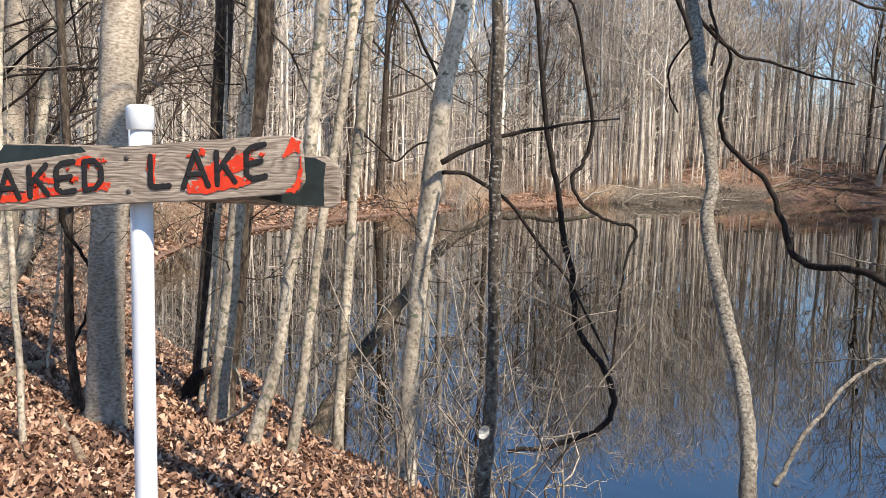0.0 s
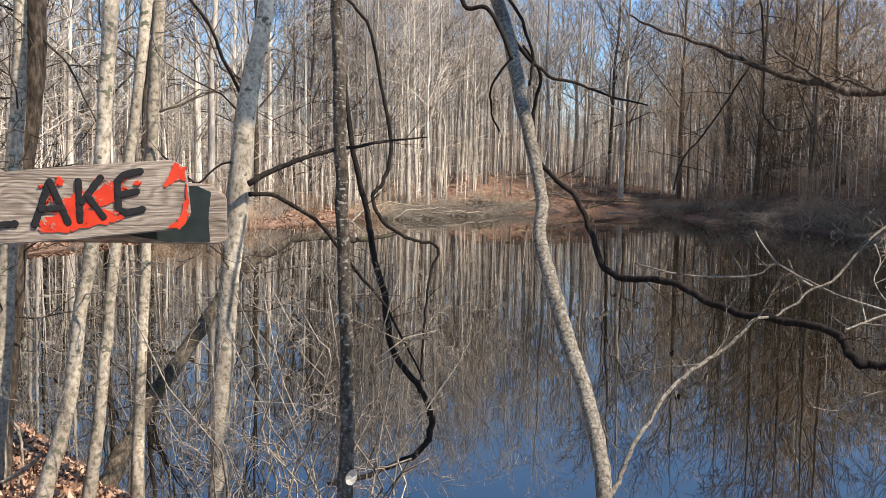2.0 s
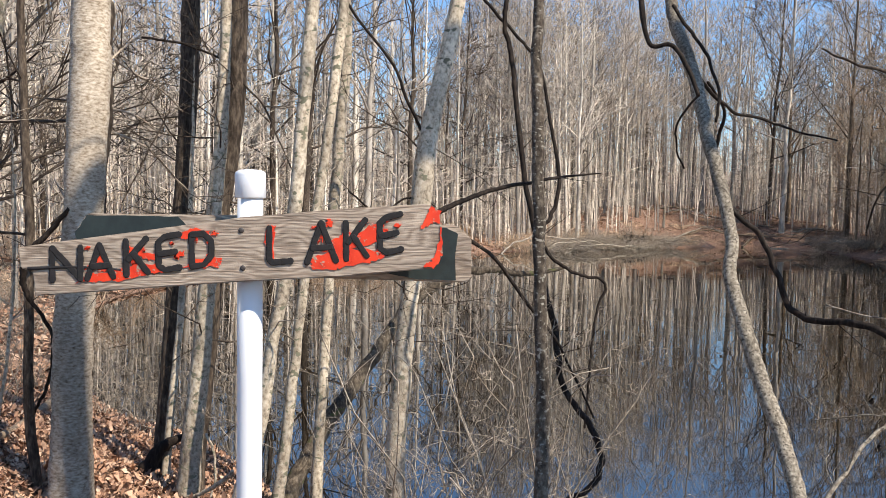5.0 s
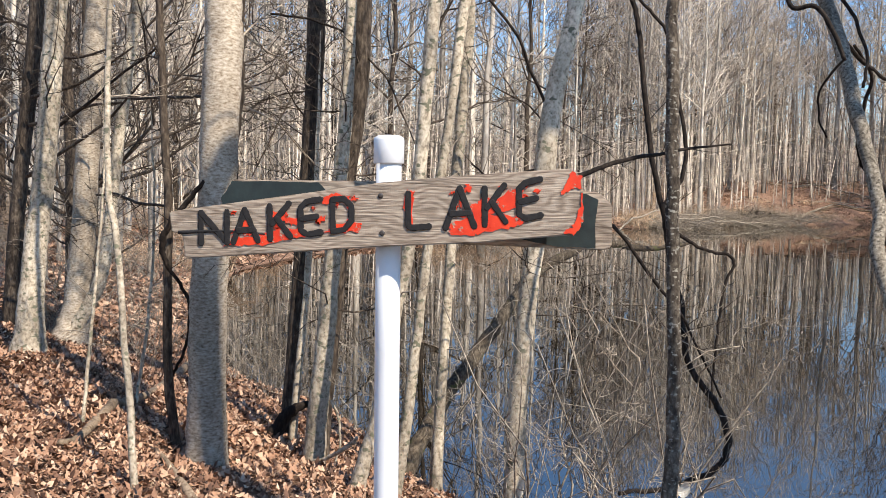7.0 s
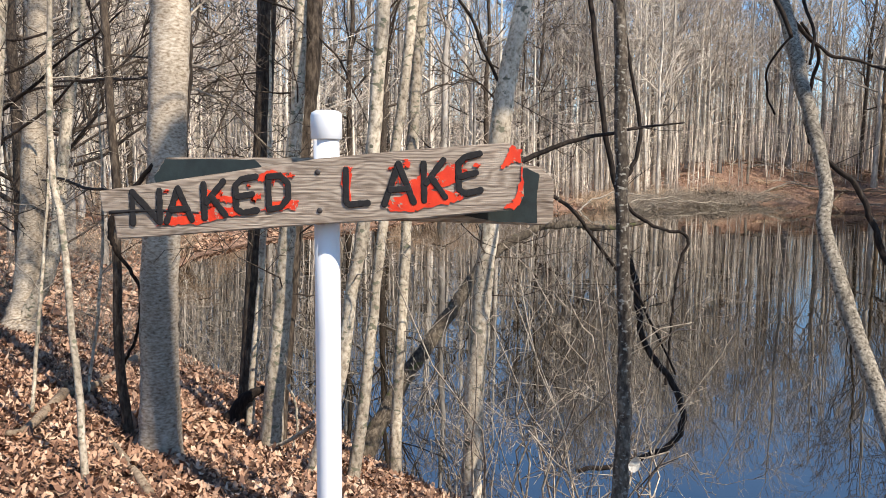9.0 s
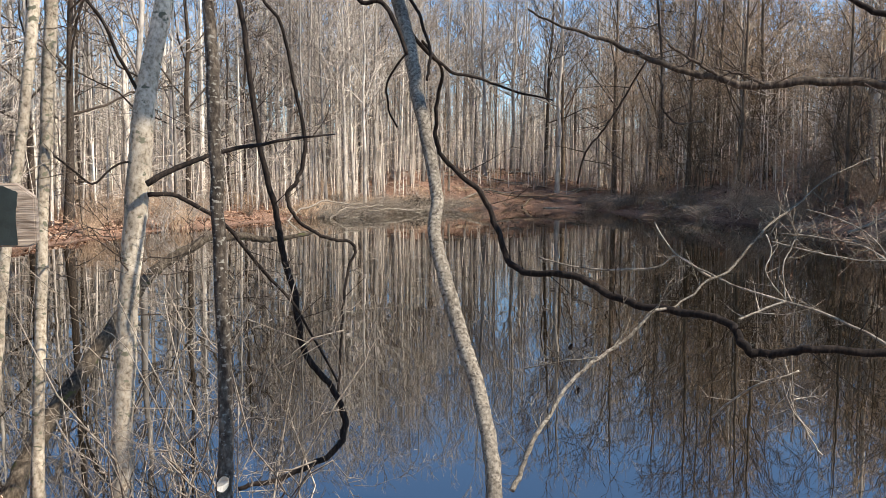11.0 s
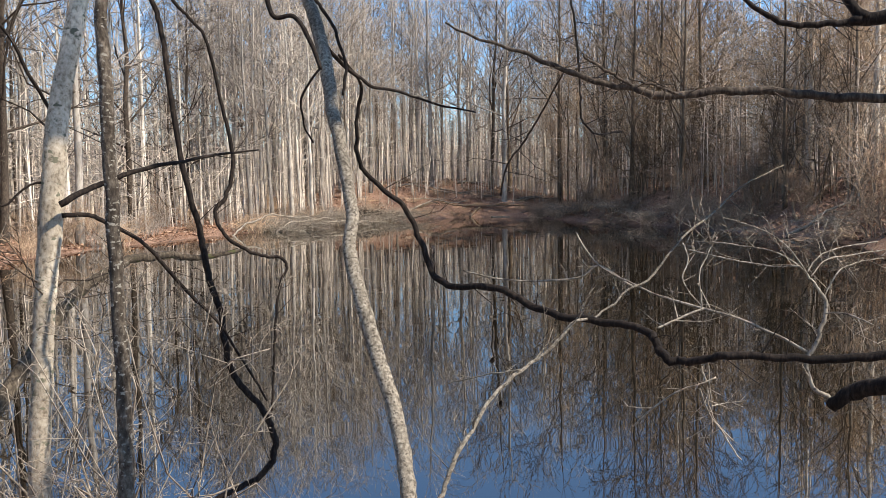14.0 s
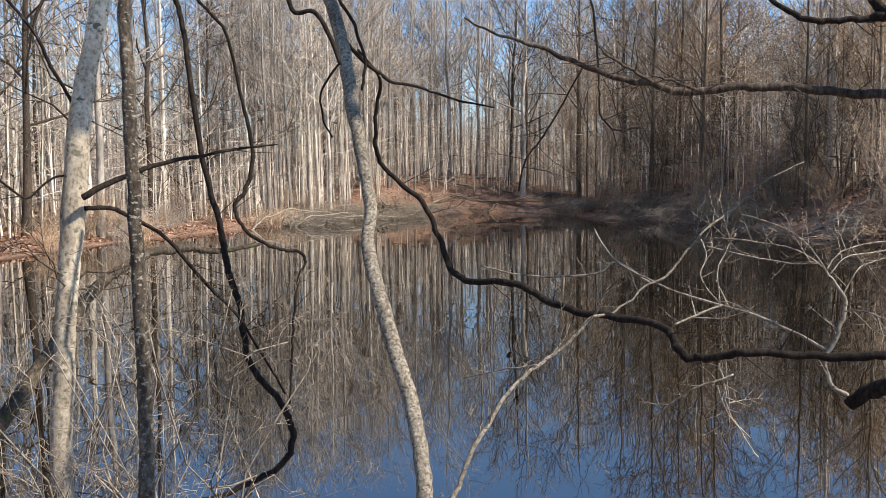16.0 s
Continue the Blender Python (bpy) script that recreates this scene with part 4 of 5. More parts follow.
loose_limb("vine", "black looping grapevine beside the grey tree", [(-3, 6.28, 1.57, 0.016), (-3.12, 6.3, 1.43, 0.019), (-3.27, 6.32, 1.27, 0.022), (-3.34, 6.34, 1.11, 0.025), (-3.32, 6.37, 0.94, 0.017), (-3.25, 6.4, 0.82, 0.014), (-3.18, 6.43, 0.68, 0.014), (-3.18, 6.46, 0.47, 0.014), (-3.26, 6.49, 0.23, 0.012), (-3.34, 6.51, 0.07, 0.012)], BARK_DARK, "vine", 8, 0.006, 3, 33)
loose_limb("fallen_tree", "bent mossy fallen trunk arching out of the water", [(-1.8, 8.05, -1.21, 0.086), (-1.63, 8.22, -0.86, 0.08), (-1.4, 8.43, -0.42, 0.073), (-1.12, 8.64, -0.01, 0.068), (-0.89, 8.8, 0.32, 0.063), (-0.71, 8.94, 0.59, 0.059), (-0.51, 9.05, 0.79, 0.051), (-0.29, 9.14, 0.91, 0.048), (-0.05, 9.23, 0.99, 0.043), (0.19, 9.32, 1.02, 0.039), (0.43, 9.39, 0.98, 0.033), (0.68, 9.47, 0.97, 0.024), (1.02, 9.59, 1.04, 0.016)], BARK_MOSSY, "fallen tree", 12, 0.012, 16, 34, 0.5, TWIG_TAN)
loose_limb("bough", "long dark sinuous bough drooping across the pond", [(1.27, 5.82, 2.5, 0.009), (1.46, 6.06, 2.35, 0.011), (1.45, 6.15, 2.09, 0.013), (1.47, 6.18, 1.84, 0.016), (1.59, 6.18, 1.68, 0.017), (1.8, 6.15, 1.48, 0.019), (1.89, 6.1, 1.25, 0.02), (1.96, 6.01, 1.02, 0.023), (2.08, 5.76, 0.97, 0.022), (2.25, 5.5, 0.97, 0.024), (2.36, 5.35, 0.88, 0.024), (2.54, 5.08, 0.82, 0.024), (2.68, 4.83, 0.82, 0.023), (2.79, 4.58, 0.79, 0.023), (2.8, 4.46, 0.68, 0.025), (2.88, 4.38, 0.65, 0.023), (3, 4.19, 0.71, 0.022), (3.2, 4.03, 0.71, 0.022), (3.41, 3.86, 0.72, 0.023), (3.61, 3.69, 0.76, 0.024), (3.84, 3.42, 0.87, 0.03)], BARK_DARK, "branch", 10, 0.008, 14, 35, 0.4)
loose_limb("bough", "dark knobbly bough reaching in overhead", [(1.96, 5.72, 2.72, 0.006), (2.13, 5.63, 2.61, 0.009), (2.33, 5.53, 2.54, 0.012), (2.55, 5.41, 2.43, 0.016), (2.81, 5.27, 2.31, 0.019), (3.03, 5.16, 2.25, 0.022), (3.18, 5.08, 2.2, 0.026), (3.49, 4.93, 2.22, 0.025), (3.79, 4.78, 2.21, 0.027), (4.02, 4.66, 2.17, 0.027), (4.37, 4.49, 2.15, 0.03), (4.79, 4.27, 2.17, 0.037)], BARK_BROWN, "branch", 10, 0.008, 9, 36, 0.3, BARK_BROWN, [[(2.7, 5.47, 2.4, 0.006), (2.63, 5.63, 2.17, 0.007), (2.57, 5.76, 1.99, 0.007), (2.47, 5.9, 1.8, 0.007), (2.46, 6.01, 1.58, 0.006)], [(3.02, 5.15, 2.27, 0.01), (2.9, 5.15, 2.32, 0.01), (2.78, 5.16, 2.39, 0.009), (2.68, 5.16, 2.45, 0.008)], [(2.8, 5.58, 2.91, 0.008), (2.86, 5.6, 2.58, 0.008), (2.89, 5.62, 2.32, 0.007), (2.91, 5.64, 2.11, 0.007), (2.97, 5.63, 2.03, 0.007), (3.03, 5.62, 2, 0.006), (3.2, 5.6, 2.01, 0.006)], [(3.26, 4.96, 2.2, 0.01), (3.07, 4.91, 2.24, 0.009), (2.91, 4.87, 2.26, 0.006)]])
loose_limb("bough", "dark curved bough at the top of the view", [(3.49, 4.73, 2.78, 0.011), (3.61, 4.62, 2.64, 0.016), (3.71, 4.55, 2.58, 0.018), (3.84, 4.46, 2.56, 0.018), (3.97, 4.38, 2.56, 0.021), (4.07, 4.32, 2.58, 0.037), (4.33, 4.14, 2.62, 0.046)], BARK_DARK, "branch", 10, 0.006, 4, 37, 0.3, None, [[(4.06, 4.32, 2.58, 0.035), (4.03, 4.38, 2.66, 0.031), (4, 4.46, 2.77, 0.029)]])
loose_limb("dead_branch", "bleached bare branch slanting up out of the pond", [(1.52, 4.7, -0.12, 0.016), (1.58, 4.73, -0.04, 0.014), (1.65, 4.77, 0.1, 0.014), (1.79, 4.82, 0.26, 0.012), (1.95, 4.88, 0.44, 0.011), (2.12, 4.9, 0.56, 0.011), (2.31, 4.92, 0.66, 0.01), (2.48, 4.95, 0.8, 0.01), (2.67, 4.96, 0.85, 0.007), (2.88, 4.98, 0.98, 0.007), (3.05, 4.99, 1.06, 0.008), (3.32, 5.03, 1.3, 0.007), (3.58, 5.06, 1.47, 0.007), (3.79, 5.07, 1.62, 0.005), (4.13, 5.08, 1.76, 0.004)], BARK_SPOTTED, "branch", 9, 0.006, 12, 38, 0.35, None, [[(2.11, 4.88, 0.57, 0.005), (1.98, 5, 0.53, 0.004), (1.87, 5.1, 0.49, 0.004), (1.77, 5.19, 0.45, 0.004)]])
loose_limb("broken_bough", "dark broken bough with a bleached crooked branch", [(3.71, 4.16, 0.37, 0.037), (3.74, 4.06, 0.46, 0.042), (3.78, 3.95, 0.51, 0.048), (3.88, 3.6, 0.64, 0.053)], BARK_DARK, "branch", 12, 0.006)
loose_limb("dead_branch", "bleached crooked branch with fine pale twigs", [(3.72, 4.16, 0.41, 0.013), (3.63, 4.21, 0.48, 0.012), (3.61, 4.24, 0.6, 0.012), (3.67, 4.24, 0.72, 0.012), (3.73, 4.25, 0.84, 0.012), (3.75, 4.27, 0.98, 0.01), (3.69, 4.32, 1.09, 0.007), (3.67, 4.34, 1.14, 0.005)], BARK_BLEACHED, "branch", 9, 0.004, 5, 39, 0.3, TWIG_TAN, [[(3.63, 4.26, 0.67, 0.009), (3.53, 4.43, 0.76, 0.009), (3.4, 4.62, 0.84, 0.008), (3.28, 4.77, 0.88, 0.008), (3.11, 4.97, 0.94, 0.007), (3, 5.11, 1.01, 0.007), (2.85, 5.29, 1.12, 0.006), (2.78, 5.47, 1.33, 0.005)], [(3.73, 4.24, 0.89, 0.005), (3.77, 4.13, 0.9, 0.005), (3.8, 3.96, 0.86, 0.005)], [(3.07, 5.24, 0.98, 0.009), (2.89, 5.36, 1.11, 0.007), (2.79, 5.4, 1.04, 0.007), (2.59, 5.5, 1.01, 0.008), (2.32, 5.64, 1.02, 0.006), (2.08, 5.77, 1.08, 0.006)], [(2.89, 4.65, 0.8, 0.007), (3.06, 4.7, 0.84, 0.007), (3.27, 4.75, 0.88, 0.007)], [(3.67, 4.33, 1.13, 0.004), (3.54, 4.45, 1.24, 0.004), (3.36, 4.58, 1.28, 0.004), (3.18, 4.71, 1.3, 0.004)], [(3.67, 4.33, 1.13, 0.004), (3.6, 4.44, 1.29, 0.004), (3.47, 4.57, 1.39, 0.004), (3.34, 4.67, 1.44, 0.004)], [(3.7, 4.32, 1.1, 0.004), (3.84, 4.35, 1.19, 0.004), (4.06, 4.36, 1.21, 0.004), (4.27, 4.36, 1.23, 0.004)], [(3.68, 4.33, 1.12, 0.004), (3.77, 4.35, 1.2, 0.004), (3.94, 4.37, 1.25, 0.004), (4.24, 4.38, 1.28, 0.004)], [(3.77, 4.29, 0.98, 0.004), (3.92, 4.34, 1.12, 0.004), (4.1, 4.35, 1.17, 0.004), (4.27, 4.36, 1.18, 0.004)], [(3.64, 4.34, 1.16, 0.004), (3.5, 4.45, 1.16, 0.004), (3.35, 4.56, 1.19, 0.004), (3.14, 4.72, 1.25, 0.004)], [(3.09, 4.5, 0.93, 0.004), (3.13, 4.59, 1.1, 0.004), (3.22, 4.64, 1.22, 0.004), (3.31, 4.67, 1.32, 0.004)], [(3.09, 4.5, 0.93, 0.004), (3.04, 4.62, 1.07, 0.004), (3.11, 4.67, 1.19, 0.004), (3.11, 4.73, 1.29, 0.004)]])
loose_limb("hanging_twigs", "thin bare twigs dangling over the water", [(2.96, 4.31, 0.63, 0.005), (3, 4.31, 0.47, 0.005), (3.04, 4.31, 0.32, 0.005), (3.21, 4.29, 0.08, 0.005)], TWIG_TAN, "twigs", 5, 0.006, 5, 40, 0.2, None, [[(2.99, 4.3, 0.66, 0.005), (3.03, 4.32, 0.4, 0.005), (3.05, 4.35, 0.15, 0.005)], [(3.03, 4.28, 0.57, 0.005), (2.87, 4.36, 0.5, 0.005), (2.76, 4.42, 0.42, 0.005), (2.63, 4.49, 0.28, 0.005)], [(2.94, 4.3, 0.51, 0.005), (3.02, 4.31, 0.34, 0.005), (3.17, 4.31, 0.19, 0.005)]])
loose_limb("fallen_branch", "crooked fallen branch lying on dry leaves", [(-3.75, 5.65, -0.22, 0.021), (-3.75, 5.97, -0.23, 0.031), (-4.01, 6.89, -0.29, 0.042), (-4, 7.29, -0.33, 0.036), (-4.23, 8.38, -0.46, 0.041), (-4.78, 10.26, -0.72, 0.05), (-5.46, 12.81, -1.07, 0.053)], BARK_LOG, "fallen branch", 9, 0.01, 3, 41)
loose_limb("fallen_branch", "short grey fallen branch against a tree foot", [(-3.26, 6.06, -0.36, 0.019), (-2.84, 5.47, -0.34, 0.027), (-2.58, 5.1, -0.36, 0.033)], BARK_LOG, "fallen branch", 9, 0.006)
loose_limb("stump", "black rotten stump leaning on the bank", [(-2.9, 7.38, -0.91, 0.083), (-2.83, 7.4, -0.68, 0.073), (-2.74, 7.43, -0.48, 0.058), (-2.63, 7.45, -0.38, 0.044), (-2.52, 7.47, -0.33, 0.024)], BARK_DARK, "stump", 10, 0.004)
loose_limb("stick", "pale curved stick on the leafy bank", [(-2.43, 6.84, -0.66, 0.011), (-2.17, 6.7, -0.55, 0.015), (-1.96, 6.57, -0.4, 0.017), (-1.9, 6.52, -0.32, 0.013)], BARK_PALE, "stick", 7, 0.004)
loose_limb("stick", "pale arched stick on the leafy bank", [(-2.19, 6.91, -0.15, 0.011), (-2.12, 6.9, -0.32, 0.011), (-2.11, 6.89, -0.5, 0.009), (-2.14, 6.87, -0.64, 0.009)], BARK_PALE, "stick", 7, 0.004)
standing_tree("sapling", "very thin pale sapling in dry leaves", [(-3.9, 6.23, -0.17, 0.015), (-3.93, 6.36, 0.2, 0.015), (-3.96, 6.5, 0.6, 0.013), (-3.99, 6.66, 1.11, 0.011), (-4.02, 6.76, 1.41, 0.009)], BARK_PALE, 42, 2.4, 1.2, crown=False, sides=7, low_twigs=7)
standing_tree("sapling", "very thin pale sapling in dry leaves", [(-3.94, 7.24, -0.13, 0.014), (-3.89, 7.29, 0.4, 0.014), (-3.87, 7.33, 0.88, 0.012), (-3.88, 7.38, 1.41, 0.01)], BARK_PALE, 43, 2.4, 1.2, crown=False, sides=7, low_twigs=6)


# ---- scraps ----
def curled_scrap(name, label, x, y, z, size, material, category):
    """A curled dry leaf or bark flake."""
    bm = bmesh.new()
    rows = []
    for i in range(5):
        t = i / 4
        rows.append([bm.verts.new((x + size * (t - 0.5) * 0.9, y + size * 0.3 * math.sin(k * 1.1), z + size * ((k - 1.5) * 0.42 * math.sin(math.pi * (0.15 + 0.7 * t)) + 0.3 * t))) for k in range(4)])
    for a, c in zip(rows, rows[1:]):
        for k in range(3):
            bm.faces.new((a[k], a[k + 1], c[k + 1], c[k]))
    bmesh.ops.solidify(bm, geom=list(bm.faces), thickness=0.0015)
    tagged(new(name, bm_mesh(bm, name, material)), label, category)


FLAKE = plain("pale_bark_flake", (0.72, 0.68, 0.60), 0.7, 0.12, 60)
curled_scrap("bark_flake", "curled white bark flake caught in bare twigs", -0.05, 3.39, 0.505, 0.047, FLAKE, "bark flake")
curled_scrap("dry_leaf", "curled black dead leaf on a bleached branch", 1.92, 4.84, 0.642, 0.03, BARK_DARK, "dead leaf")
curled_scrap("dry_leaf", "curled black dead leaf on a bleached branch", 1.953, 4.81, 0.388, 0.035, BARK_DARK, "dead leaf")


# ---- shrubs ----
def shrub_meshes(seed, stems, height, spread, r, material, level=1, kids=4, arch=0.5, bunch=1, twigs=7, twig=0.26, crook=0.05, bend=0.18):
    """The stems of a bare shrub at the origin, one mesh for each stem or bunch of stems."""
    rng = np.random.default_rng(seed)
    made = []
    for k in range(stems):
        if k % bunch == 0:
            b = Build()
            made.append(b)
        a, s = rng.uniform(0, 6.283), spread * rng.uniform(0.3, 1.0)
        h = height * rng.uniform(0.55, 1.1)
        p = np.array([rng.normal(0, spread * 0.18), rng.normal(0, spread * 0.18), -0.1])
        rows = [(*p, r)]
        for i in range(1, 6):
            s_i = i / 5
            q = p + np.array([math.cos(a) * s * s_i**1.4, math.sin(a) * s * s_i**1.4, h * (s_i - arch * 0.5 * s_i**3)]) + rng.normal(0, crook * height, 3) * min(s_i * 1.6, 1)
            rows.append((*q, r * (1 - 0.8 * s_i)))
        b.tube(curve_rows(rows, 2), 4, 0, False)
        side_twigs(b, rows, rng, twigs, height * twig, r * 0.55, 0.2, kids, level, 0.15, bend)
    return [b.mesh("stem" if bunch == 1 else "brushwood", material) for b in made]


SHRUB_A = shrub_meshes(51, 6, 2.3, 0.95, 0.0085, TWIG_TAN, 3, 2, 0.3, 1, 5, 0.2, 0.09, 0.42)
SHRUB_B = shrub_meshes(52, 13, 1.4, 0.9, 0.006, TWIG_TAN, 1, 4, 0.5, 1, 7, 0.26, 0.07)
SHRUB_D = shrub_meshes(53, 9, 0.9, 0.9, 0.005, BARK_BROWN, 2, 3, 0.5, 1, 6)


def shrub(meshes, label, x, y, turn, size, z=None, group="", squash=1.0):
    ob = tagged(new("shrub"), label, "shrub", group)
    for me in meshes:
        p = part(me.name.split(".")[0], me, ob)
        if p.name.startswith("brushwood"):
            tagged(p, kind="stuff")
    zz = max(float(ground_z(x, y)), WATER - 0.15) if z is None else z
    ob.matrix_basis = Matrix.LocRotScale((x, y, zz), Euler((0, 0, turn)), (size, size, size * squash))
    return ob


for x, y, turn, size in ((-0.15, 5.6, 0.3, 1.15), (0.35, 5.9, 1.7, 1.2), (-0.45, 6.2, 2.9, 1.1), (-0.1, 4.9, 2.2, 0.75), (-0.75, 6.0, 5.7, 0.7)):
    shrub(SHRUB_A, "bare tan twiggy shrub at the water's edge", x, y, turn, size, None, "shrubs on the near bank")
for x, y, turn, size in ((0.9, 5.4, 0.4, 0.8), (1.5, 6.0, 2.0, 0.8), (0.4, 5.0, 4.4, 0.7)):
    shrub(SHRUB_D, "low dark bare shrub standing in shallow water", x, y, turn, size, None, "shrubs on the near bank")
for x, y, turn, size in ((-4.3, 10.4, 0.3, 0.9), (-5.3, 11.0, 1.7, 1.1), (-6.2, 12.0, 2.9, 1.2), (-3.4, 9.4, 4.0, 0.7), (-7.3, 12.0, 5.2, 1.2), (-4.9, 9.4, 2.2, 0.8), (-6.8, 10.6, 1.2, 1.0), (-8.0, 14.5, 3.0, 1.3), (-9.2, 13.0, 0.9, 1.4),
                         (-7.6, 9.4, 2.0, 1.0), (-8.8, 10.8, 0.2, 1.2), (-8.2, 17.5, 4.2, 1.5), (-9.9, 16.0, 1.1, 1.5), (-10.4, 20.5, 2.3, 1.6)):
    shrub(SHRUB_B, "bare brown shrub on the leafy bank", x, y, turn, size, None, "shrubs on the leafy bank")


# ---- far woodland ----
def wood_tree(seed, height, r, first, limbs, spread, barks=None, rise=(0.5, 1.9), kids=5, bend=0.22):
    """Trunk and crown of a leafless tree standing at the origin."""
    rng = np.random.default_rng(seed)
    lean_x, lean_y = rng.normal(0, 0.02, 2)
    rows = []
    for i in range(9):
        s = i / 8
        rows.append((lean_x * height * s + rng.normal(0, 0.012) * height * s * (1 - s), lean_y * height * s + rng.normal(0, 0.012) * height * s * (1 - s),
                     -0.3 + height * s, r * (1.25 if i == 0 else 1 - 0.82 * s)))
    t = Build()
    t.tube(curve_rows(rows, 2), 7, 0.04, False)
    c = Build()
    line = curve_rows(rows, 4)
    for k in range(limbs):
        s = first + (0.98 - first) * (k + rng.random()) / limbs
        at = line[min(int(s * (len(line) - 1)), len(line) - 2)]
        a = rng.uniform(0, 6.283)
        ln = spread * (1.15 - 0.55 * s) * rng.uniform(0.7, 1.3)
        grow(c, at[:3], (math.cos(a), math.sin(a), rng.uniform(*rise)), ln, max(at[3] * 0.45, 0.024), 2, rng, 0.25, kids, 0.02, bend)
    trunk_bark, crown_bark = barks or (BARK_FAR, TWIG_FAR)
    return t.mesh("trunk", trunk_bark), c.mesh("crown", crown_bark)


KINDS = [wood_tree(61, 19, 0.19, 0.30, 18, 6.0), wood_tree(62, 17, 0.14, 0.34, 16, 5.0), wood_tree(63, 21, 0.24, 0.24, 20, 7.0),
         wood_tree(64, 14, 0.09, 0.22, 15, 3.8), wood_tree(65, 18, 0.16, 0.4, 16, 5.4), wood_tree(66, 11, 0.06, 0.12, 14, 3.2),
         wood_tree(67, 15, 0.12, 0.06, 20, 4.6, (BARK_BROWN, BARK_BROWN), (-0.1, 0.8)), wood_tree(68, 18, 0.17, 0.25, 16, 6.4, (BARK_BROWN, BARK_BROWN), (0.4, 1.6)),
         wood_tree(69, 18, 0.17, 0.26, 13, 6.6, (BARK_DUN, BARK_DUN), (0.9, 2.6), 5), wood_tree(70, 19, 0.15, 0.36, 12, 6.0, (BARK_FAR, BARK_DUN), (0.9, 2.8), 5),
         wood_tree(71, 13, 0.085, 0.06, 24, 4.4, (BARK_DUN, TWIG_DUN), (0.1, 1.3), 6, 0.38), wood_tree(72, 16, 0.11, 0.1, 24, 5.2, (BARK_DUN, TWIG_DUN), (0.2, 1.5), 6, 0.36)]
NAMES = ["tall bare woodland tree with grey trunk", "bare straight woodland tree", "large bare spreading woodland tree", "slim bare young tree", "bare woodland tree with high crown", "thin bare understorey tree", "dark bare tree with low spreading limbs", "dark-barked bare woodland tree", "brown bare woodland tree with rising limbs", "pale-trunked bare woodland tree with brown crown", "densely twiggy brown understorey tree", "twiggy grey-brown bank tree with crooked limbs"]
rng = np.random.default_rng(70)
spots = []


def far_tree(k, x, y, size=1.0):
    ob = tagged(new("tree"), NAMES[k] + " across the pond", "tree", "woodland across the pond")
    part("trunk", KINDS[k][0], ob)
    part("crown", KINDS[k][1], ob)
    ob.matrix_basis = Matrix.LocRotScale((x, y, float(ground_z(x, y))), Euler((0, 0, rng.uniform(0, 6.283))), (size, size, size))


def room(x, y, gap):
    for a, b_ in spots:
        if (a - x) ** 2 + (b_ - y) ** 2 < gap * gap:
            return False
    spots.append((x, y))
    return True


def scatter(count, bearing, depth, gap, kinds, sizes=(0.85, 1.06), inland=1.2):
    """Trees on land, at bearings (degrees right of +y) and distances from the near bank."""
    made = tries = 0
    while made < count and tries < count * 60:
        tries += 1
        a, dist = radians(bearing[0] + (bearing[1] - bearing[0]) * ((tries % count + rng.random()) / count)), rng.uniform(*depth)
        x, y = math.sin(a) * dist, math.cos(a) * dist
        if shore_gap(x, y) > inland and room(x, y, gap):
            far_tree(int(rng.choice(kinds)), x, y, rng.uniform(*sizes))
            made += 1


scatter(15, (-36, -12), (15, 34), 1.7, (1, 3, 6, 3, 4, 5))
scatter(70, (-34, 4), (34, 85), 1.5, (0, 1, 3, 4, 5, 1, 6, 7), (1.0, 1.35))
far_tree(7, 35.0, 88.6, 1.45)
far_tree(8, 36.9, 88.0, 1.4)
scatter(10, (4, 12), (62, 84), 1.2, (1, 3, 4, 1, 0), (1.05, 1.3))
scatter(30, (10, 27), (84, 102), 1.2, (1, 3, 4, 1, 0), (1.05, 1.3), 9.0)
scatter(66, (2, 30), (78, 120), 1.4, (9, 1, 4, 3, 8, 1, 9, 0), (1.12, 1.42), 10.0)
scatter(12, (25, 34), (84, 115), 1.3, (9, 8, 3, 1), (1.1, 1.4))
scatter(5, (29, 44), (44, 66), 1.5, (3, 10, 8), (0.8, 1.0))
scatter(8, (28, 36), (66, 95), 1.4, (8,), (1.1, 1.35))
scatter(15, (26, 35), (54, 92), 1.8, (10, 11, 11), (0.9, 1.3), 3.0)
scatter(12, (35, 44), (50, 72), 1.8, (10, 11, 10), (0.75, 1.05), 4.0)
scatter(50, (-34, 50), (90, 150), 1.6, (0, 1, 2, 4), (1.1, 1.5))


for x, y, size in ((-7.6, 13.4, 0.45), (-10.6, 12.6, 0.5)):
    far_tree(6, x, y, size)


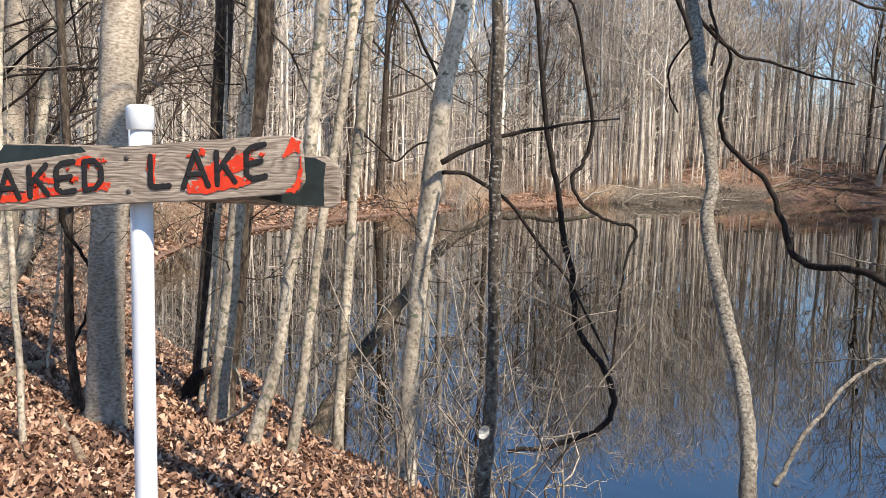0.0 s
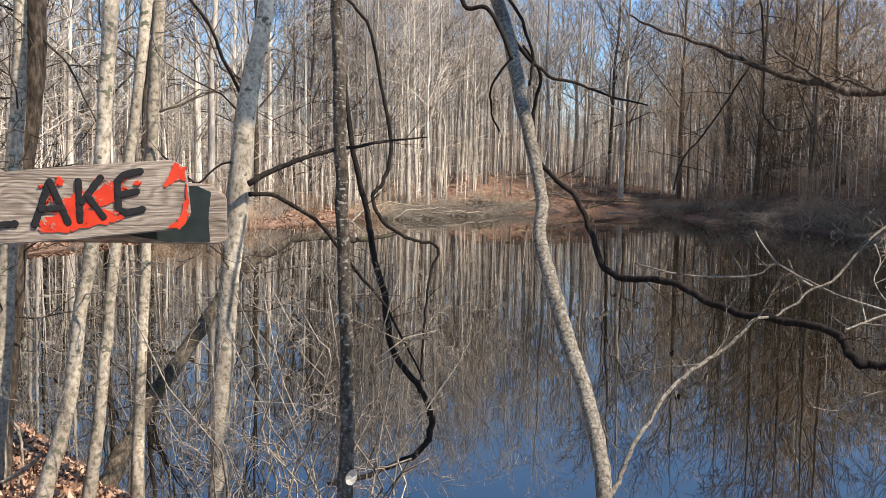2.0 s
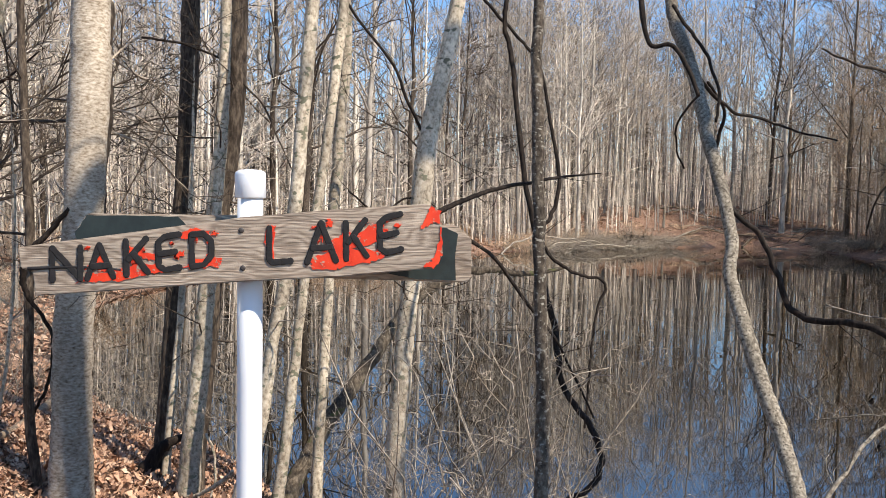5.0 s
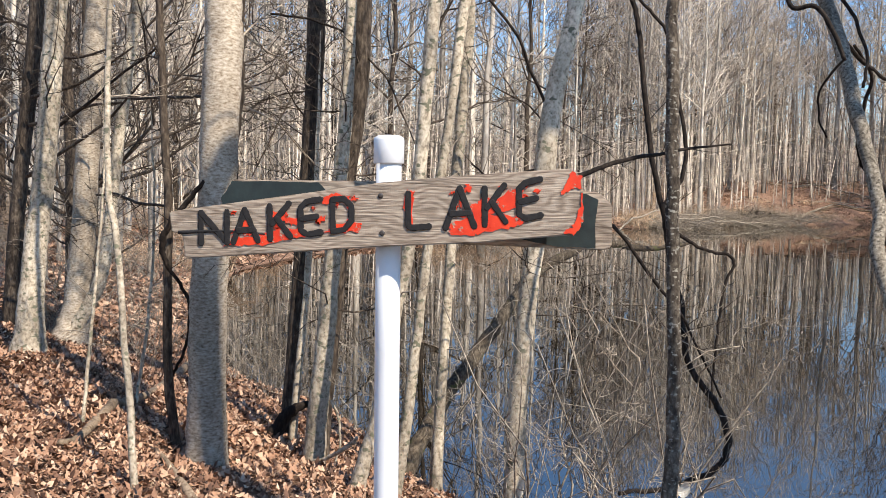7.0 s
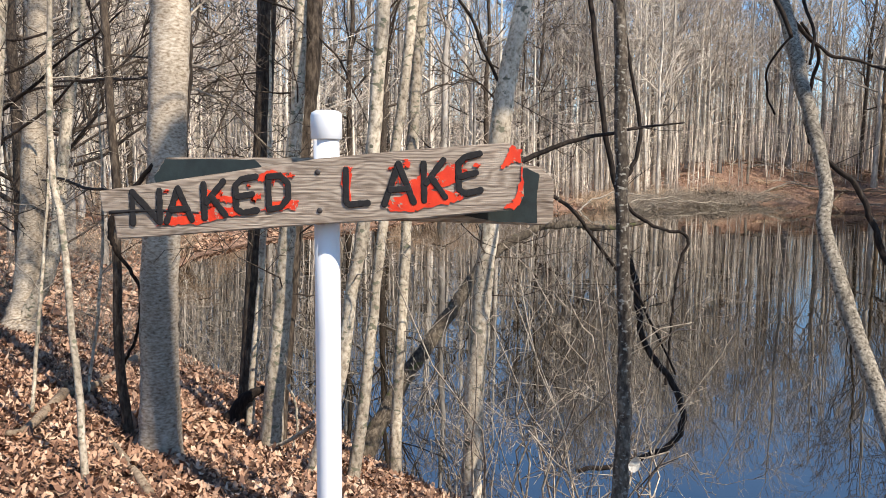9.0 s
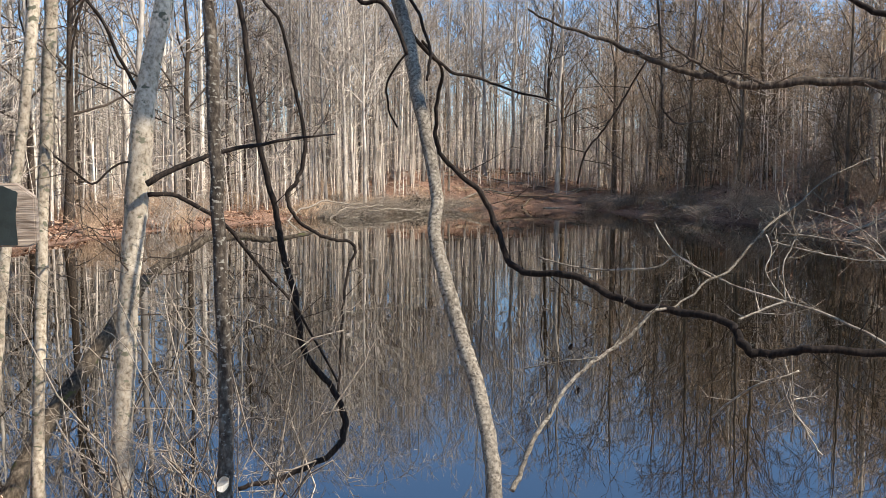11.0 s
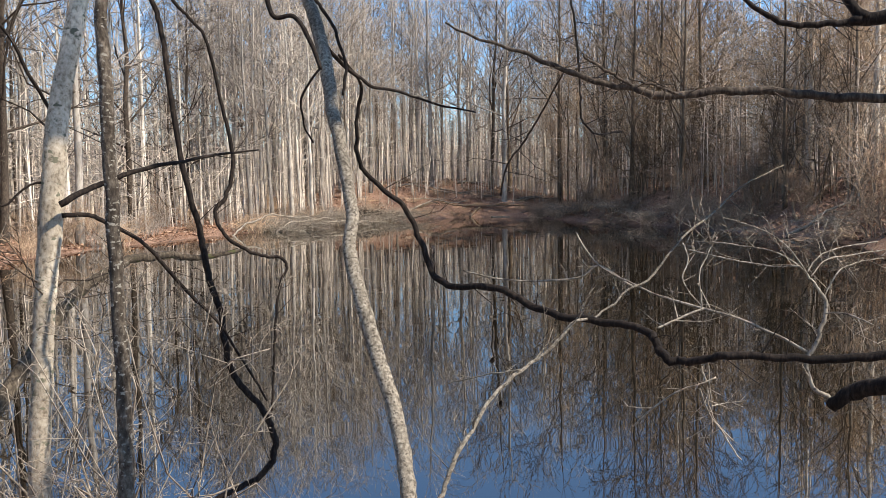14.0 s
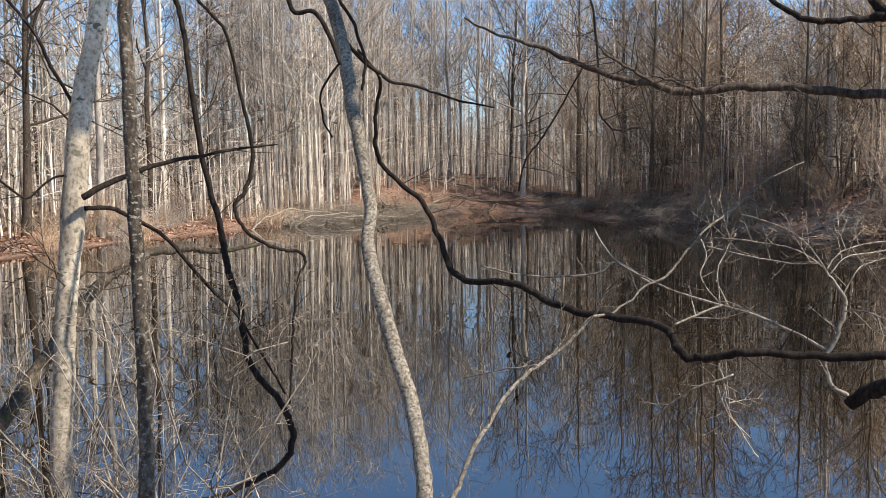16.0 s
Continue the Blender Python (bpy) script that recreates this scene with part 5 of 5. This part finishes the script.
def deep_woods(count, seed, bearing=(-42, 52), near=45, depth=130):
    """The depth of the wood: many plain trees in one mesh."""
    r_ = np.random.default_rng(seed)
    b = Build()
    made = 0
    while made < count:
        a, dist = radians(r_.uniform(*bearing)), near + depth * r_.random() ** 1.2
        x, y = math.sin(a) * dist, math.cos(a) * dist
        if shore_gap(x, y) < 4:
            continue
        made += 1
        h, r = r_.uniform(10, 20), r_.uniform(0.08, 0.24)
        z = float(ground_z(x, y))
        lx, ly = r_.normal(0, 0.4, 2)
        rows = [(x, y, z - 0.3, r * 1.2), (x + lx * 0.3, y + ly * 0.3, z + h * 0.3, r * 0.8), (x + lx * 0.5, y + ly * 0.5, z + h * 0.65, r * 0.5), (x + lx, y + ly, z + h, 0.02)]
        b.tube(rows, 5, 0, False)
        for _ in range(13):
            s = r_.uniform(0.3, 0.95)
            p = np.array([x + lx * s, y + ly * s, z + h * s])
            t = r_.uniform(0, 6.283)
            ln = r_.uniform(1.6, 5.0) * (1.2 - 0.7 * s)
            q = p + unit((math.cos(t), math.sin(t), r_.uniform(0.3, 1.2))) * ln
            b.spike(p, q, 0.04)
            for _ in range(4):
                m = p + (q - p) * r_.uniform(0.2, 0.95)
                b.spike(m, m + unit(unit(q - p) * 0.6 + r_.normal(0, 0.6, 3) + np.array([0, 0, 0.3])) * ln * r_.uniform(0.25, 0.55), 0.018)
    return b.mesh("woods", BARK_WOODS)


tagged(new("woods", deep_woods(760, 71)), "depth of a bare deciduous wood", "woods", kind="stuff")
tagged(new("woods", deep_woods(180, 73, (6, 30), 118, 70)), "distant bare wood behind the far bank", "woods", kind="stuff")

def saplings(count, seed):
    """Thin young growth filling the wood's depth."""
    r_ = np.random.default_rng(seed)
    b = Build()
    made = 0
    while made < count:
        a, dist = radians(r_.uniform(-42, 50)), 40 + 130 * r_.random()
        x, y = math.sin(a) * dist, math.cos(a) * dist
        if shore_gap(x, y) < 3:
            continue
        made += 1
        p = np.array([x, y, float(ground_z(x, y)) - 0.2])
        h = r_.uniform(3, 11)
        q = p + np.array([r_.normal(0, 0.3), r_.normal(0, 0.3), h])
        b.spike(p, q, r_.uniform(0.03, 0.07))
        for _ in range(8):
            m = p + (q - p) * r_.uniform(0.15, 0.95)
            b.spike(m, m + unit((r_.normal(), r_.normal(), r_.uniform(-0.1, 1.0))) * h * r_.uniform(0.14, 0.42), 0.024)
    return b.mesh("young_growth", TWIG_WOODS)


tagged(new("young_growth", saplings(9000, 72)), "thin pale young growth filling the wood", "undergrowth", kind="stuff")

THICKET = [shrub_meshes(91, 9, 7.5, 2.4, 0.042, TWIG_TAN, 2, 4, 0.25, 99, 8, 0.2, 0.05, 0.36), shrub_meshes(92, 9, 5.5, 2.6, 0.036, TWIG_BRUSH, 2, 4, 0.45, 99, 6, 0.22, 0.06, 0.36),
           shrub_meshes(93, 7, 9.5, 2.6, 0.048, BARK_DUN, 2, 4, 0.2, 99, 8, 0.19, 0.045, 0.36), shrub_meshes(94, 13, 2.8, 2.6, 0.03, TWIG_BRUSH, 2, 3, 0.8, 99, 6, 0.3, 0.07, 0.34)]
BRUSH = [shrub_meshes(81, 22, 2.6, 2.0, 0.030, TWIG_BRUSH, 1, 3, 0.9, 99, 5), shrub_meshes(82, 20, 4.2, 1.8, 0.028, TWIG_BRUSH, 1, 3, 0.5, 99, 6),
         shrub_meshes(83, 24, 1.4, 2.6, 0.030, TWIG_BRUSH, 1, 3, 1.3, 99, 4), shrub_meshes(84, 17, 9.0, 3.4, 0.05, TWIG_BRUSH, 2, 3, 0.15, 99, 6, 0.2, 0.05, 0.3),
         shrub_meshes(85, 16, 3.4, 2.4, 0.026, TWIG_FAR, 1, 4, 0.7, 99, 6, 0.3), shrub_meshes(86, 34, 1.5, 3.6, 0.03, TWIG_TAN, 1, 3, 1.5, 99, 4, 0.5)]


def brush_row(count, bearing, depth, kinds, label, sizes=(0.7, 1.2), gap=(0.0, 7.0), group="brush along the far shore", meshes=BRUSH):
    made = tries = 0
    while made < count and tries < count * 80:
        tries += 1
        a, dist = radians(bearing[0] + (bearing[1] - bearing[0]) * ((tries % count + rng.random()) / count)), rng.uniform(*depth)
        x, y = math.sin(a) * dist, math.cos(a) * dist
        g = shore_gap(x, y)
        if gap[0] < g < gap[1]:
            shrub(meshes[int(rng.choice(kinds))], label, x, y, rng.uniform(0, 6.283), rng.uniform(*sizes), None, group)
            made += 1


brush_row(28, (27, 47), (38, 80), (1, 3, 3), "tangled bare brown brush on the bank", (0.7, 1.15), (-0.4, 6.0), "thicket on the steep bank", THICKET)
brush_row(24, (29, 45), (40, 80), (0, 1, 2), "tall tangled bare thicket on the bank", (0.8, 1.3), (2.0, 16.0), "thicket on the steep bank", THICKET)
brush_row(12, (29, 36), (56, 90), (2, 2, 0), "tall bare thicket higher up the bank", (1.1, 1.6), (10.0, 26.0), "thicket on the steep bank", THICKET)
brush_row(22, (5, 13), (62, 84), (0, 2, 2), "heap of bare brush along the far shore", (0.6, 1.1), (-0.6, 8.0))
brush_row(22, (23.5, 32), (58, 88), (2, 0), "tangled red-brown brush at the foot of the bank", (0.6, 1.0), (-0.4, 3.5))
brush_row(24, (13, 27), (70, 100), (2,), "low heap of bare brush along the far shore", (0.5, 0.9), (-0.6, 7.0))
brush_row(30, (-32, 6), (20, 72), (2, 0), "low bare brush on the leafy shore", (0.5, 0.9), (0.0, 14.0))
brush_row(34, (-8, 14), (40, 82), (0, 1, 4), "pale arching bare shrub on the far shore", (0.5, 0.9), (0.0, 10.0))
brush_row(7, (-38, -14), (18, 40), (1, 4, 1), "tall bare undergrowth among the trees", (0.4, 0.7), (2.0, 20.0))
brush_row(22, (6, 17), (58, 84), (5,), "grey heap of fallen branches at the waterline", (0.8, 1.3), (-0.9, 1.6))
brush_row(16, (25, 47), (38, 84), (2, 5), "brown heap of fallen branches at the waterline", (0.8, 1.2), (-0.8, 1.5))


def bank_log(bearing, dist, length, turn, r, tilt=0.0):
    """A weathered log lying on a far bank."""
    a = radians(bearing)
    x, y = math.sin(a) * dist, math.cos(a) * dist
    rows = []
    for i in range(5):
        u = (i / 4 - 0.5) * length
        px, py = x + u * math.cos(turn), y + u * math.sin(turn)
        rows.append((px, py, max(float(ground_z(px, py)), WATER) + r * 0.7 + tilt * (i / 4) + rng.normal(0, 0.03), r * (1 - 0.5 * i / 4)))
    dark = rng.random() < 0.4
    loose_limb("fallen_log", "dark fallen log lying on the leafy far bank" if dark else "bleached fallen log lying on the leafy far bank", rows, BARK_LOG if dark else BARK_BLEACHED, "fallen log", 6, 0.03)


for k in range(46):
    bearing = 13 + 12 * rng.random() if k < 28 else 26 + 19 * rng.random()
    for _ in range(40):
        dist = rng.uniform(44, 100)
        if 0.3 < shore_gap(math.sin(radians(bearing)) * dist, math.cos(radians(bearing)) * dist) < 10:
            bank_log(bearing, dist, rng.uniform(2.5, 7), rng.normal(0.0 if k < 28 else 1.2, 0.35), rng.uniform(0.06, 0.13), rng.uniform(0, 0.5))
            break
bank_log(42.0, 51.5, 4.0, -0.6, 0.11, 0.1)
for lift, out, r, dx, seed in ((1.5, 0.0, 0.06, -1.8, 95), (1.0, 0.7, 0.05, 1.2, 97), (0.7, 1.3, 0.045, 3.4, 98)):
    loose_limb("fallen_branch", "pale branch arching down into the water at the far shore", [(6.6 + dx, 60.6 + dx - out, WATER - 0.1, r), (8.0 + dx, 61.8 + dx - out, WATER + 0.55 * lift, r), (10.0 + dx, 63.6 + dx - out, WATER + 0.8 * lift, r * 0.8), (12.6 + dx, 65.8 + dx - out, WATER + 0.6 * lift, r * 0.65), (15.4 + dx, 68.0 + dx - out, WATER + 0.05, r * 0.4)], BARK_BLEACHED, "branch", 6, 0.09, 3, seed, 1.1)
loose_limb("snag", "short pale broken snag on the far bank", [(22.9, 83.5, float(ground_z(22.9, 83.5)) - 0.2, 0.14), (22.9, 83.5, float(ground_z(22.9, 83.5)) + 1.0, 0.12), (22.95, 83.5, float(ground_z(22.95, 83.5)) + 2.1, 0.10)], BARK_PALE, "snag", 8, 0.01)
HEAP_DARK = shrub_meshes(96, 30, 2.2, 1.7, 0.035, BARK_DARK, 1, 4, 0.9, 99, 6)
for x, y, size in ((16.9, 73.4, 1.0), (18.0, 74.3, 0.85)):
    shrub(HEAP_DARK, "black heap of fallen branches on the far bank", x, y, 1.0 + x, size, None, "brush along the far shore")


# ---- dry leaves ----
def leaf_bed(count, box, seed, size=(0.045, 0.10), near=False):
    r_ = np.random.default_rng(seed)
    x0, x1, y0, y1 = box
    x, y = r_.uniform(x0, x1, count), r_.uniform(y0, y1, count)
    bank = (x > -0.85 * y - 1.5) & (x < 0.3 * y + 0.3) & (y > 2.6)
    keep = (shore_gap(x, y) > 0.05) & (~bank if near else bank)
    x, y = x[keep], y[keep]
    z = ground_z(x, y)
    n = len(x)
    s = r_.uniform(*size, n)
    a = r_.uniform(0, 6.283, n)
    tilt = r_.normal(0, 0.55, (n, 2))
    curl, roll_up = r_.uniform(-0.35, 0.75, n) * s, r_.uniform(-0.3, 0.6, n) * s
    slim = r_.uniform(0.55, 1.15, n)
    ca, sa = np.cos(a), np.sin(a)
    verts = np.empty((n, 8, 3))
    lift = z + 0.010 + r_.uniform(0, 0.035, n)
    for k, (u, v) in enumerate(((-0.55, 0), (-0.22, 0.26), (0.05, 0.17), (0.26, 0.30), (0.62, 0), (0.26, -0.28), (0.05, -0.16), (-0.22, -0.27))):
        u, v = u + r_.normal(0, 0.05, n), (v + r_.normal(0, 0.04, n)) * slim
        verts[:, k, 0] = x + s * (u * ca - v * sa)
        verts[:, k, 1] = y + s * (u * sa + v * ca)
        verts[:, k, 2] = lift + curl * v * v * 6 + roll_up * u * u * 2 + s * (u * tilt[:, 0] + v * tilt[:, 1])
    o = np.arange(n)[:, None] * 8
    faces = np.concatenate([o + np.array(f) for f in ((0, 1, 7), (1, 2, 6), (1, 6, 7), (2, 3, 5), (2, 5, 6), (3, 4, 5))]).tolist()
    me = bpy.data.meshes.new("leaves")
    me.from_pydata(verts.reshape(-1, 3).tolist(), [], faces)
    me.materials.append(LEAF)
    me.polygons.foreach_set("use_smooth", [True] * len(me.polygons))
    return me


tagged(new("leaves", leaf_bed(125000, (-9.5, 1.6, 2.6, 13.0), 90, (0.028, 0.075))), "thick bed of curled dry brown leaves", "leaves", kind="stuff")

tagged(new("leaves", leaf_bed(32000, (-7.0, 8.0, -4.0, 4.5), 92, (0.05, 0.11), True)), "dry brown leaves strewn over the near bank", "leaves", kind="stuff")


def far_litter(count, seed):
    """Drifts of leaves and broken twigs along the far banks."""
    r_ = np.random.default_rng(seed)
    a, dist = np.radians(r_.uniform(-36, 50, count * 4)), r_.uniform(14, 112, count * 4)
    x, y = np.sin(a) * dist, np.cos(a) * dist
    g = shore_gap(x, y)
    keep = np.flatnonzero((g > 0.1) & (g < 16))[:count]
    x, y = x[keep], y[keep]
    n, z = len(x), ground_z(x, y)
    s, t = r_.uniform(0.06, 0.26, n), r_.uniform(0, 6.283, n)
    thin = np.where(r_.random(n) < 0.3, 0.15, 0.6)
    v = np.empty((n, 4, 3))
    for k, (u, w, h) in enumerate(((-0.6, 0, 0.0), (0, 0.5, 0.5), (0.7, 0, 0.15), (0, -0.5, 0.35))):
        v[:, k, 0] = x + s * (u * np.cos(t) - w * thin * np.sin(t))
        v[:, k, 1] = y + s * (u * np.sin(t) + w * thin * np.cos(t))
        v[:, k, 2] = z + 0.02 + s * h * r_.uniform(0.2, 1.2, n)
    o = np.arange(n)[:, None] * 4
    me = bpy.data.meshes.new("leaf_drift")
    me.from_pydata(v.reshape(-1, 3).tolist(), [], np.concatenate([o + np.array([0, 1, 3]), o + np.array([1, 2, 3])]).tolist())
    me.materials.append(LEAF)
    return me


tagged(new("leaf_drift", far_litter(90000, 91)), "drifts of dry leaves on the far banks", "leaves", kind="stuff")
